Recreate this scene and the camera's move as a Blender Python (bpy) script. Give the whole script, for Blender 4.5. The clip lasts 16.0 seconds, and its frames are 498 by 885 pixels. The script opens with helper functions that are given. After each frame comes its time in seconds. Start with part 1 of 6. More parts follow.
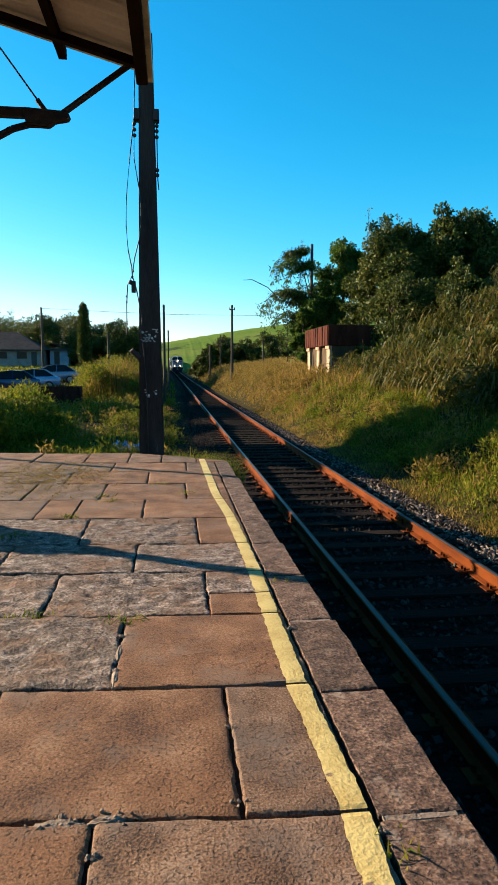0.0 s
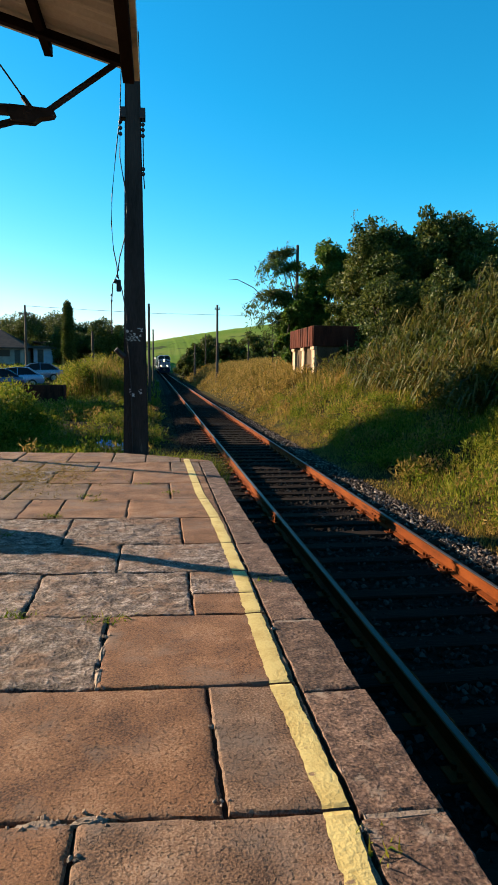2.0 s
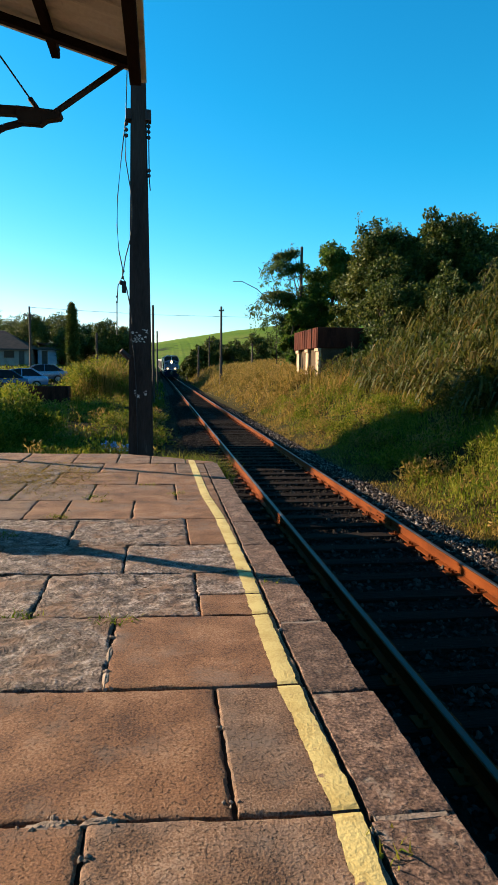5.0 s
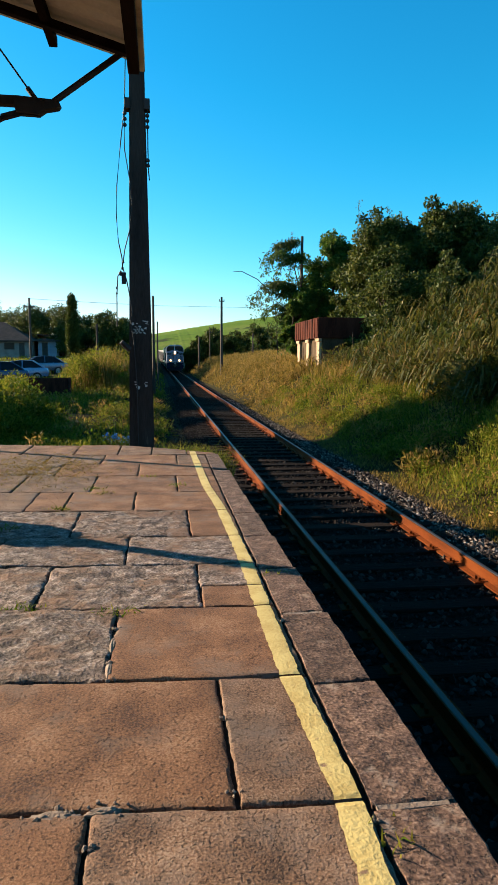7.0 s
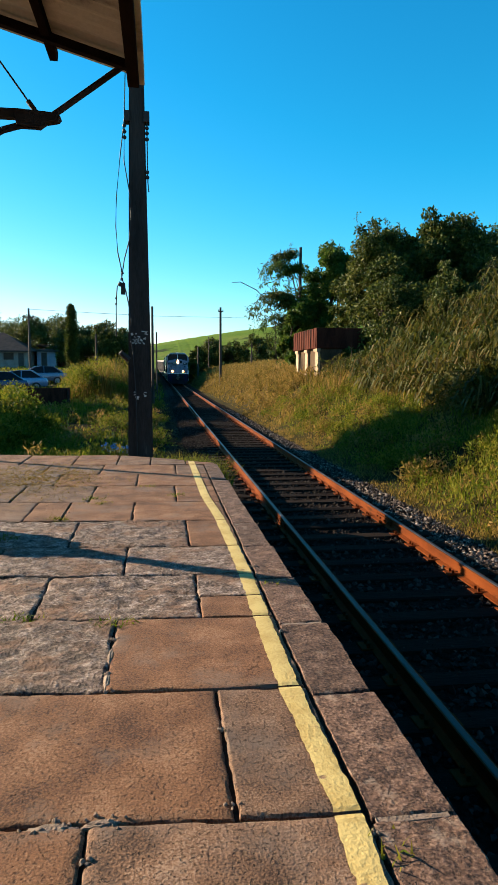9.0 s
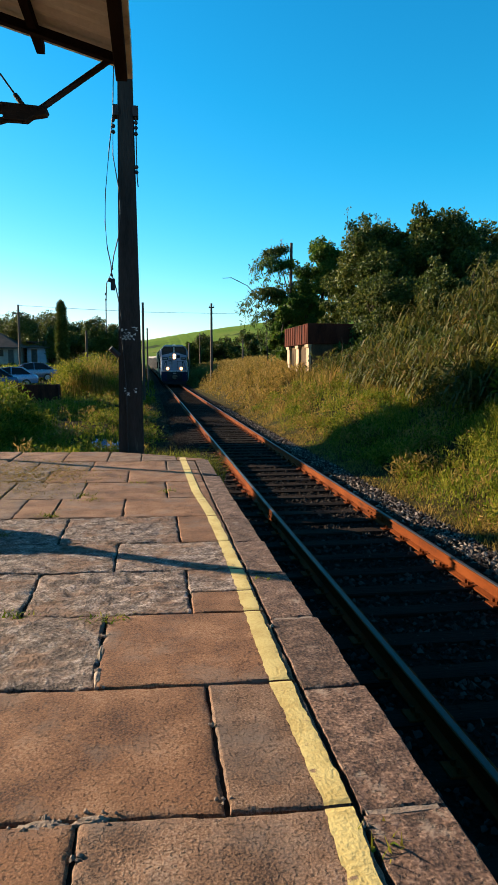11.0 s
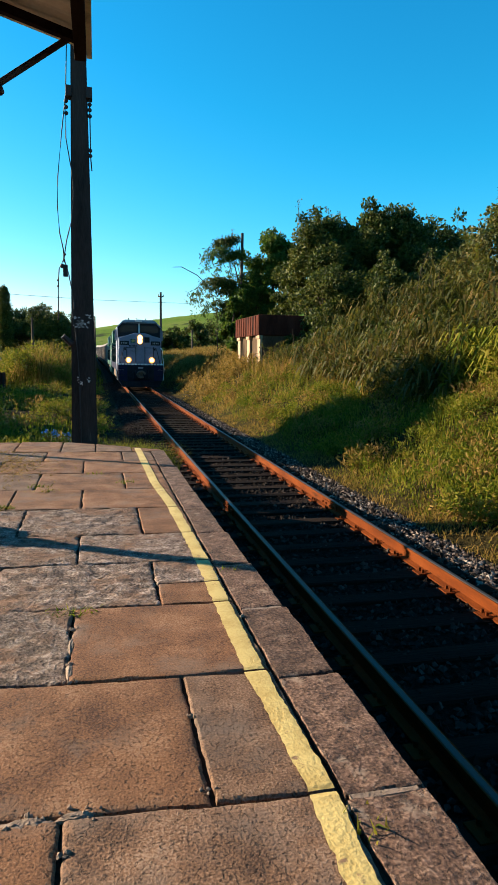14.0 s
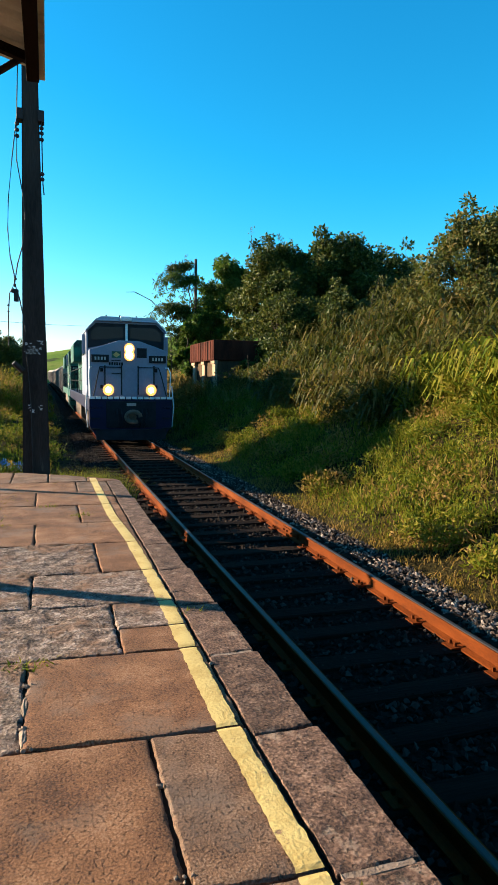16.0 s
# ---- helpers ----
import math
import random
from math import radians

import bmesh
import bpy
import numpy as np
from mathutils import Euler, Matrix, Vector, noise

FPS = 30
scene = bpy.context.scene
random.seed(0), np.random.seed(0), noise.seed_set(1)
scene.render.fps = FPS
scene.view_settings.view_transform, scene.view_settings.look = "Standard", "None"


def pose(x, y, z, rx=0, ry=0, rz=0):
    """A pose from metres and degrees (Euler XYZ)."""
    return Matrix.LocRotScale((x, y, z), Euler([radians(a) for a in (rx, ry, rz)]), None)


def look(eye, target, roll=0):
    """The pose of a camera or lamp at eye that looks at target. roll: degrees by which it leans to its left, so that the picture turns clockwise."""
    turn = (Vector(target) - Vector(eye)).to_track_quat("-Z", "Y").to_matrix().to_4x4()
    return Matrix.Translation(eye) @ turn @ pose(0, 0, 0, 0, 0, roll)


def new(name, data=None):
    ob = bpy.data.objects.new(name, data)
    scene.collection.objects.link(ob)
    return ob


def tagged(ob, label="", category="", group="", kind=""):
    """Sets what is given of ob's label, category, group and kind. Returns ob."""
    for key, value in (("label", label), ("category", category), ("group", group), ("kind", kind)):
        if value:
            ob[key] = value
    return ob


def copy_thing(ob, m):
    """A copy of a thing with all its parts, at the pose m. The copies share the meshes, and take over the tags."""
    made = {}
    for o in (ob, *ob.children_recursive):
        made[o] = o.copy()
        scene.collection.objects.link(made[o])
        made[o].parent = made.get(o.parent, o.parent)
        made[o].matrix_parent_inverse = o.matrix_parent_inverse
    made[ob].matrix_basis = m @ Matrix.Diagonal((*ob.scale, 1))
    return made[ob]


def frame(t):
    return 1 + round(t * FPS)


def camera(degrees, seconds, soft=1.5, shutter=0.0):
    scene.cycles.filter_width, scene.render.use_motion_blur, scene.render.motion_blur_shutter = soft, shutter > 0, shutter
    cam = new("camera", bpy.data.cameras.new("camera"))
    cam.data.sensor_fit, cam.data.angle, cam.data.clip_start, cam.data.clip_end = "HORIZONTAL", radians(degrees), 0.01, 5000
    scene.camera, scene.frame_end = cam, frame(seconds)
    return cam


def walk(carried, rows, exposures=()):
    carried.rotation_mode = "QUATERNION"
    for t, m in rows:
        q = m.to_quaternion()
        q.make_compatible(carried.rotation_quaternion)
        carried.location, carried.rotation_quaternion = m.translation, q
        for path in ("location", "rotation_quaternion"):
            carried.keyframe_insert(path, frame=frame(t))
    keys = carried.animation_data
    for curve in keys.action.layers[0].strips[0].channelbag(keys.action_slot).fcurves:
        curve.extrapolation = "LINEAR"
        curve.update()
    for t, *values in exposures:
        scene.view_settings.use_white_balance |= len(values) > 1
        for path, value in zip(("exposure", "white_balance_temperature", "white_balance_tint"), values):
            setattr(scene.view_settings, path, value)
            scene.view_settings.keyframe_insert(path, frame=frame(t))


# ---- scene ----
cam = camera(42.8, 16.0)
PATH = [
    (0, (0.076, 0.005, 1.457), (0.315, 1.977, 1.224), 0.1),
    (0.5, (0.076, -0.001, 1.46), (0.322, 1.97, 1.227), 0.1),
    (1, (0.078, -0.005, 1.464), (0.327, 1.966, 1.234), 0.0),
    (1.5, (0.078, -0.006, 1.463), (0.343, 1.964, 1.246), 0.4),
    (2, (0.074, -0.004, 1.463), (0.361, 1.961, 1.23), 0.6),
    (2.5, (0.058, -0.003, 1.464), (0.344, 1.963, 1.231), 0.8),
    (3, (0.047, -0.004, 1.465), (0.324, 1.963, 1.234), 0.6),
    (3.5, (0.05, 0.0, 1.463), (0.326, 1.967, 1.229), 0.6),
    (4, (0.05, -0.003, 1.459), (0.326, 1.964, 1.232), 0.7),
    (6.5, (0.053, 0.005, 1.46), (0.331, 1.97, 1.218), 0.6),
    (7, (0.051, 0.003, 1.463), (0.324, 1.967, 1.206), 0.4),
    (7.5, (0.053, 0.009, 1.461), (0.324, 1.975, 1.212), 0.3),
    (8, (0.049, 0.009, 1.456), (0.321, 1.976, 1.214), 0.5),
    (8.5, (0.051, 0.005, 1.46), (0.328, 1.972, 1.229), 0.5),
    (9, (0.051, -0.002, 1.464), (0.328, 1.966, 1.238), 0.4),
    (9.5, (0.058, -0.007, 1.463), (0.333, 1.962, 1.245), 0.5),
    (10, (0.065, -0.005, 1.462), (0.362, 1.961, 1.238), 0.1),
    (12.5, (0.048, 0.013, 1.454), (0.37, 1.971, 1.206), 0.7),
    (13, (0.038, 0.019, 1.458), (0.405, 1.971, 1.218), 0.9),
    (13.5, (-0.001, 0.031, 1.451), (0.423, 1.972, 1.221), 0.8),
    (14, (-0.064, 0.032, 1.456), (0.398, 1.96, 1.191), 1.0),
    (14.5, (-0.075, 0.056, 1.475), (0.367, 1.984, 1.185), 1.0),
    (15, (-0.026, 0.163, 1.458), (0.357, 2.11, 1.208), -1.1),
    (15.5, (-0.016, 0.225, 1.458), (0.392, 2.165, 1.193), 0.1),
    (16, (-0.087, 0.231, 1.491), (0.514, 2.13, 1.303), 0.8),
]
walk(cam, [(t, look(eye, target, roll)) for t, eye, target, roll in PATH], [(0, 1.75), (13.0, 1.75), (14.5, 1.8), (15.5, 1.81), (16, 1.95)])

BEAT = 9.95           # the train's speed, metres a second
TRACK_X, RAIL_Z = 2.765, -0.795


def track_shift(y):
    """How far the line swings left and climbs in the distance."""
    s = np.maximum((np.asarray(y, float) - 60) / 130, 0)
    bend = np.where(s < 1, s * s, 2 * s - 1)
    return -1.15 * bend, 0.95 * bend


# ---------------------------------------------------------------- light
scene.view_settings.exposure = 1.75
SUN_EL, SUN_AZ = radians(17.5), radians(60)      # the sun stands low, to the left and ahead
world = bpy.data.worlds.new("sky")
scene.world = world
world.use_nodes = True
wn = world.node_tree.nodes
sky = wn.new("ShaderNodeTexSky")
sky.sky_type = "NISHITA"
sky.sun_disc = False
sky.sun_elevation, sky.sun_rotation = SUN_EL, -SUN_AZ
sky.air_density, sky.dust_density, sky.ozone_density = 1.0, 0.15, 3.0
hsv = wn.new("ShaderNodeHueSaturation")
hsv.inputs["Hue"].default_value, hsv.inputs["Saturation"].default_value = 0.497, 1.25
world.node_tree.links.new(sky.outputs[0], hsv.inputs["Color"])
tint = wn.new("ShaderNodeMix")
tint.data_type, tint.blend_type = "RGBA", "MULTIPLY"
tint.inputs[0].default_value, tint.inputs[7].default_value = 1.0, (0.18, 1.12, 1.12, 1)
# the bright sky low down near the sun is paler
bright = wn.new("ShaderNodeMapRange")
bright.inputs[1].default_value, bright.inputs[2].default_value = 2.0, 5.6
world.node_tree.links.new(sky.outputs[0], bright.inputs[0])
pale = wn.new("ShaderNodeMix")
pale.data_type = "RGBA"
pale.inputs[6].default_value, pale.inputs[7].default_value = (0.18, 1.12, 1.12, 1), (0.95, 1.0, 1.06, 1)
world.node_tree.links.new(bright.outputs[0], pale.inputs[0])
world.node_tree.links.new(pale.outputs[2], tint.inputs[7])
world.node_tree.links.new(hsv.outputs[0], tint.inputs[6])
world.node_tree.links.new(tint.outputs[2], wn["Background"].inputs[0])
wn["Background"].inputs[1].default_value = 0.0675
sun = new("sun", bpy.data.lights.new("sun", "SUN"))
sun.data.energy, sun.data.angle, sun.data.color = 5.0, radians(0.5), (1.0, 0.80, 0.56)
sun.matrix_world = look((-86 * 0.95, 50 * 0.95, 31), (0, 0, 0))


# ---------------------------------------------------------------- materials
def nodes_of(name):
    m = bpy.data.materials.new(name)
    m.use_nodes = True
    return m, m.node_tree.nodes, m.node_tree.links


def ramp_of(n, stops):
    r = n.new("ShaderNodeValToRGB")
    while len(r.color_ramp.elements) < len(stops):
        r.color_ramp.elements.new(0.5)
    for e, (p, c) in zip(r.color_ramp.elements, stops):
        e.position, e.color = p, (*c, 1)
    return r


def surface(name, stops, scale=3.0, rough=0.8, metal=0.0, bump=0.3, grain=40.0, stain=None, stain_scale=0.7,
            stain_at=(0.5, 0.65), vary=0.15, stretch=(1, 1, 1), rand=False, pits=0.0, bump_dist=0.01, coat=0.0, pit_scale=70, swell=0.5, pit_detail=0.0, pit_range=(0.28, 0.43), sheen=0.3, fine_mix=0.35):
    """A painted, stone or metal surface: broad colour noise, fine grain, stains and relief, in metres."""
    m, n, l = nodes_of(name)
    p = n["Principled BSDF"]
    tc = n.new("ShaderNodeTexCoord")
    mp = n.new("ShaderNodeMapping")
    mp.inputs["Scale"].default_value = stretch
    l.new(tc.outputs["Object"], mp.inputs["Vector"])
    vec = mp.outputs[0]
    info = n.new("ShaderNodeObjectInfo")
    if rand:
        add = n.new("ShaderNodeVectorMath")
        add.operation = "MULTIPLY_ADD"
        comb = n.new("ShaderNodeCombineXYZ")
        for i in range(3):
            l.new(info.outputs["Random"], comb.inputs[i])
        l.new(comb.outputs[0], add.inputs[0])
        add.inputs[1].default_value = (37, 23, 51)
        l.new(vec, add.inputs[2])
        vec = add.outputs[0]
    big = n.new("ShaderNodeTexNoise")
    big.inputs["Scale"].default_value, big.inputs["Detail"].default_value = scale, 6
    l.new(vec, big.inputs["Vector"])
    fine = n.new("ShaderNodeTexNoise")
    fine.inputs["Scale"].default_value, fine.inputs["Detail"].default_value = grain, 5
    l.new(vec, fine.inputs["Vector"])
    mixf = n.new("ShaderNodeMix")
    mixf.inputs[0].default_value = fine_mix
    l.new(big.outputs[0], mixf.inputs[2])
    l.new(fine.outputs[0], mixf.inputs[3])
    r = ramp_of(n, stops)
    l.new(mixf.outputs[0], r.inputs[0])
    col = r.outputs[0]
    if stain:
        st = n.new("ShaderNodeTexNoise")
        st.inputs["Scale"].default_value, st.inputs["Detail"].default_value = stain_scale, 8
        st.inputs["Roughness"].default_value = 0.65
        l.new(vec, st.inputs["Vector"])
        sr = ramp_of(n, [(stain_at[0], (0, 0, 0)), (stain_at[1], (1, 1, 1))])
        l.new(st.outputs[0], sr.inputs[0])
        mx = n.new("ShaderNodeMix")
        mx.data_type = "RGBA"
        l.new(sr.outputs[0], mx.inputs[0])
        l.new(col, mx.inputs[6])
        mx.inputs[7].default_value = (*stain, 1)
        col = mx.outputs[2]
    if vary:
        hv = n.new("ShaderNodeHueSaturation")
        mr = n.new("ShaderNodeMapRange")
        mr.inputs[3].default_value, mr.inputs[4].default_value = 1 - vary, 1 + vary
        l.new(info.outputs["Random"], mr.inputs[0])
        l.new(mr.outputs[0], hv.inputs["Value"])
        l.new(col, hv.inputs["Color"])
        col = hv.outputs[0]
    l.new(col, p.inputs["Base Color"])
    p.inputs["Metallic"].default_value = metal
    p.inputs["Specular IOR Level"].default_value = sheen
    p.inputs["Coat Weight"].default_value = coat
    rr = n.new("ShaderNodeMapRange")
    rr.inputs[3].default_value, rr.inputs[4].default_value = max(0.03, rough - 0.12), min(1, rough + 0.12)
    l.new(fine.outputs[0], rr.inputs[0])
    l.new(rr.outputs[0], p.inputs["Roughness"])
    height = fine.outputs[0]
    if pits:
        if pit_detail:          # flaked and chipped
            hole = n.new("ShaderNodeTexNoise")
            hole.inputs["Scale"].default_value, hole.inputs["Detail"].default_value, hole.inputs["Roughness"].default_value = pit_scale, pit_detail, 0.6
        else:                   # small round pits
            hole = n.new("ShaderNodeTexVoronoi")
            hole.inputs["Scale"].default_value = pit_scale
            pit_range = (0.0, 0.44)
        wob = n.new("ShaderNodeTexNoise")
        wob.inputs["Scale"].default_value, wob.inputs["Detail"].default_value = pit_scale * 0.8, 4
        l.new(vec, wob.inputs["Vector"])
        bent = n.new("ShaderNodeVectorMath")
        bent.operation = "MULTIPLY_ADD"
        l.new(wob.outputs["Color"], bent.inputs[0])
        bent.inputs[1].default_value = (1.3 / pit_scale,) * 3
        l.new(vec, bent.inputs[2])
        l.new(bent.outputs[0], hole.inputs["Vector"])
        hr = n.new("ShaderNodeMapRange")
        hr.interpolation_type = "SMOOTHSTEP"
        hr.inputs[1].default_value, hr.inputs[2].default_value, hr.inputs[3].default_value, hr.inputs[4].default_value = *pit_range, 0.0, pits
        l.new(hole.outputs[0], hr.inputs[0])
        ad2 = n.new("ShaderNodeMath")
        ad2.operation = "MULTIPLY_ADD"
        l.new(big.outputs[0], ad2.inputs[0])
        ad2.inputs[1].default_value = swell
        l.new(hr.outputs[0], ad2.inputs[2])
        ad3 = n.new("ShaderNodeMath")
        ad3.operation = "MULTIPLY_ADD"
        l.new(fine.outputs[0], ad3.inputs[0])
        ad3.inputs[1].default_value = 0.5
        l.new(ad2.outputs[0], ad3.inputs[2])
        height = ad3.outputs[0]
        dr = n.new("ShaderNodeMapRange")
        dr.inputs[1].default_value, dr.inputs[2].default_value, dr.inputs[3].default_value = pit_range[0], pit_range[1] * 0.9, 0.62
        l.new(hole.outputs[0], dr.inputs[0])
        dm = n.new("ShaderNodeMix")
        dm.data_type, dm.blend_type = "RGBA", "MULTIPLY"
        dm.inputs[0].default_value = 1.0
        l.new(col, dm.inputs[6])
        l.new(dr.outputs[0], dm.inputs[7])
        l.new(dm.outputs[2], p.inputs["Base Color"])
    if bump:
        b = n.new("ShaderNodeBump")
        b.inputs["Strength"].default_value, b.inputs["Distance"].default_value = bump, bump_dist
        l.new(height, b.inputs["Height"])
        l.new(b.outputs[0], p.inputs["Normal"])
    return m


def foliage(name, stops, rough=0.55, thin=0.35, gloss=0.12):
    """Leaves and blades: each one takes its own tint; some light passes through."""
    m, n, l = nodes_of(name)
    p = n["Principled BSDF"]
    geo = n.new("ShaderNodeNewGeometry")
    tc = n.new("ShaderNodeTexCoord")
    no = n.new("ShaderNodeTexNoise")
    no.inputs["Scale"].default_value = 0.6
    l.new(tc.outputs["Object"], no.inputs["Vector"])
    mx = n.new("ShaderNodeMix")
    mx.inputs[0].default_value = 0.55
    l.new(geo.outputs["Random Per Island"], mx.inputs[2])
    l.new(no.outputs[0], mx.inputs[3])
    r = ramp_of(n, stops)
    l.new(mx.outputs[0], r.inputs[0])
    l.new(r.outputs[0], p.inputs["Base Color"])
    p.inputs["Roughness"].default_value = rough
    p.inputs["Specular IOR Level"].default_value = gloss
    tr = n.new("ShaderNodeBsdfTranslucent")
    l.new(r.outputs[0], tr.inputs[0])
    ms = n.new("ShaderNodeMixShader")
    ms.inputs[0].default_value = thin
    l.new(p.outputs[0], ms.inputs[1])
    l.new(tr.outputs[0], ms.inputs[2])
    l.new(ms.outputs[0], n["Material Output"].inputs[0])
    return m


def glow(name, colour, strength):
    m, n, l = nodes_of(name)
    p = n["Principled BSDF"]
    p.inputs["Base Color"].default_value = (*colour, 1)
    p.inputs["Emission Color"].default_value = (*colour, 1)
    p.inputs["Emission Strength"].default_value = strength
    return m


STONE = surface("platform_sandstone", [(0.38, (0.043, 0.0226, 0.0137)), (0.45, (0.0989, 0.0533, 0.0312)), (0.53, (0.159, 0.0885, 0.052)), (0.62, (0.249, 0.163, 0.112))], scale=4.5, rough=0.88,
                bump=1.0, grain=110, stain=(0.129, 0.0948, 0.0757), stain_scale=2.4, stain_at=(0.46, 0.7), vary=0.14, pits=1.0, bump_dist=0.0085, pit_scale=70, swell=0.08, pit_detail=2, pit_range=(0.31, 0.44), fine_mix=0.55)
RED_STONE = surface("platform_red_sandstone", [(0.38, (0.0559, 0.0239, 0.0118)), (0.45, (0.12, 0.0542, 0.0255)), (0.53, (0.172, 0.0813, 0.0378)), (0.62, (0.249, 0.14, 0.0814))], scale=3.4, rough=0.88,
                bump=1.0, grain=110, stain=(0.138, 0.0948, 0.0719), stain_scale=2.0, stain_at=(0.52, 0.7), vary=0.08, pits=1.0, bump_dist=0.0085, pit_scale=66, swell=0.08, pit_detail=2, pit_range=(0.31, 0.44), fine_mix=0.5)
KERB = surface("kerb_stone", [(0.38, (0.028, 0.0155, 0.011)), (0.46, (0.075, 0.042, 0.029)), (0.54, (0.125, 0.073, 0.051)), (0.64, (0.23, 0.15, 0.108))], scale=9, rough=0.88,
               bump=1.0, grain=75, stain=(0.2, 0.145, 0.11), stain_scale=7, stain_at=(0.58, 0.66), vary=0.2, pits=1.0, bump_dist=0.009, pit_scale=48, swell=0.5, pit_detail=5, pit_range=(0.34, 0.48), fine_mix=0.6)
SLATE = surface("platform_worn_stone", [(0.38, (0.0303, 0.0186, 0.0139)), (0.45, (0.104, 0.0701, 0.054)), (0.53, (0.191, 0.14, 0.114)), (0.63, (0.364, 0.296, 0.258))], scale=11, rough=0.8,
                bump=1.0, grain=60, stain=(0.165, 0.0929, 0.0573), stain_scale=2.6, stain_at=(0.48, 0.6), vary=0.1, pits=1.0, bump_dist=0.03, pit_scale=24, swell=0.35, pit_detail=8, pit_range=(0.39, 0.5), fine_mix=0.5)
SOIL = surface("dark_soil", [(0.3, (0.012, 0.008, 0.006)), (0.7, (0.045, 0.03, 0.021))], scale=5, rough=0.95, bump=0.8, grain=60, sheen=0.05)
YELLOW = surface("yellow_line_paint", [(0.35, (0.345, 0.245, 0.075)), (0.55, (0.485, 0.38, 0.145))], scale=6, rough=0.75, bump=0.7, grain=70, bump_dist=0.006,
                 stain=(0.172, 0.107, 0.0645), stain_scale=9, stain_at=(0.62, 0.68), vary=0.05)
MORTAR = surface("broken_mortar", [(0.3, (0.1, 0.072, 0.055)), (0.7, (0.3, 0.225, 0.175))], scale=20, rough=0.9, bump=0.8, grain=90)
WALLSTONE = surface("platform_wall_masonry", [(0.3, (0.0408, 0.0306, 0.0238)), (0.7, (0.136, 0.102, 0.0748))], scale=2.5, rough=0.9, bump=0.8, grain=30, sheen=0.04)
POLE = surface("weathered_dark_pole", [(0.3, (0.0143, 0.0112, 0.0102)), (0.7, (0.051, 0.0408, 0.0357))], scale=4, rough=0.85, bump=0.5, grain=60,
               stretch=(1, 1, 0.15), stain=(0.143, 0.122, 0.102), stain_scale=3, stain_at=(0.62, 0.72), sheen=0.04)
CHALK = surface("flaked_white_paint", [(0.3, (0.3, 0.28, 0.26)), (0.7, (0.55, 0.53, 0.5))], scale=20, rough=0.9, bump=0.3)
IRON = surface("old_painted_iron", [(0.3, (0.0122, 0.00816, 0.00816)), (0.7, (0.0408, 0.0258, 0.0218))], scale=6, rough=0.6, bump=0.4, grain=60)
ROOFING = surface("fibre_cement_sheet", [(0.3, (0.55, 0.48, 0.36)), (0.7, (0.78, 0.7, 0.56))], scale=1.5, rough=0.9, bump=0.4, grain=30,
                  stain=(0.13, 0.1, 0.07), stain_scale=1.2, stain_at=(0.55, 0.7))
TIMBER = surface("dark_old_timber", [(0.3, (0.00952, 0.00544, 0.00408)), (0.7, (0.0306, 0.0177, 0.0122))], scale=5, rough=0.85, bump=0.5, grain=50, stretch=(1, .15, 1), sheen=0.04)
CABLE = surface("black_cable", [(0.3, (0.00816, 0.00816, 0.00816)), (0.7, (0.0272, 0.0272, 0.0272))], scale=9, rough=0.6, bump=0.1)
RUST = surface("rusted_rail_steel", [(0.3, (0.0489, 0.0118, 0.00294)), (0.52, (0.114, 0.0271, 0.0049)), (0.72, (0.162, 0.0451, 0.00976))], scale=5, rough=0.75,
               metal=0.1, bump=0.5, grain=90, stretch=(1, .25, 1), stain=(0.0407, 0.0122, 0.00439), stain_scale=6, stain_at=(0.6, 0.72), sheen=0.06)
STEEL = surface("polished_rail_head", [(0.3, (0.0428, 0.0343, 0.03)), (0.7, (0.0854, 0.077, 0.0714))], scale=4, rough=0.45, metal=0.7, bump=0.15, grain=80, stretch=(1, .05, 1))
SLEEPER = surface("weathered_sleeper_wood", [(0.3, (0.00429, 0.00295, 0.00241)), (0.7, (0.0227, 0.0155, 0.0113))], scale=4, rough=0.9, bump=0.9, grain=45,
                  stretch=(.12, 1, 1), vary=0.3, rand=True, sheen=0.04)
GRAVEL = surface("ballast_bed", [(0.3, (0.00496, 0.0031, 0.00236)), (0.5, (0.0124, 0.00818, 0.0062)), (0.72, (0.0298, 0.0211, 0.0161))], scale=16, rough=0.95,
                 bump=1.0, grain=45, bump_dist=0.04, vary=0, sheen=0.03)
EARTH = surface("grassy_ground", [(0.3, (0.01, 0.0082, 0.0034)), (0.5, (0.03, 0.0235, 0.008)), (0.7, (0.066, 0.046, 0.019))], scale=0.8, rough=0.95,
                bump=1.0, grain=14, bump_dist=0.08, vary=0, stain=(0.03, 0.026, 0.0085), stain_scale=0.05, stain_at=(0.42, 0.6), sheen=0.03)
HILLSIDE = surface("hill_pasture", [(0.3, (0.045, 0.09, 0.012)), (0.5, (0.085, 0.14, 0.018)), (0.7, (0.15, 0.16, 0.04))], scale=0.02, rough=0.95,
                   bump=0.6, grain=0.4, bump_dist=0.5, vary=0, stain=(0.03, 0.042, 0.014), stain_scale=0.035, stain_at=(0.58, 0.64), sheen=0.03)


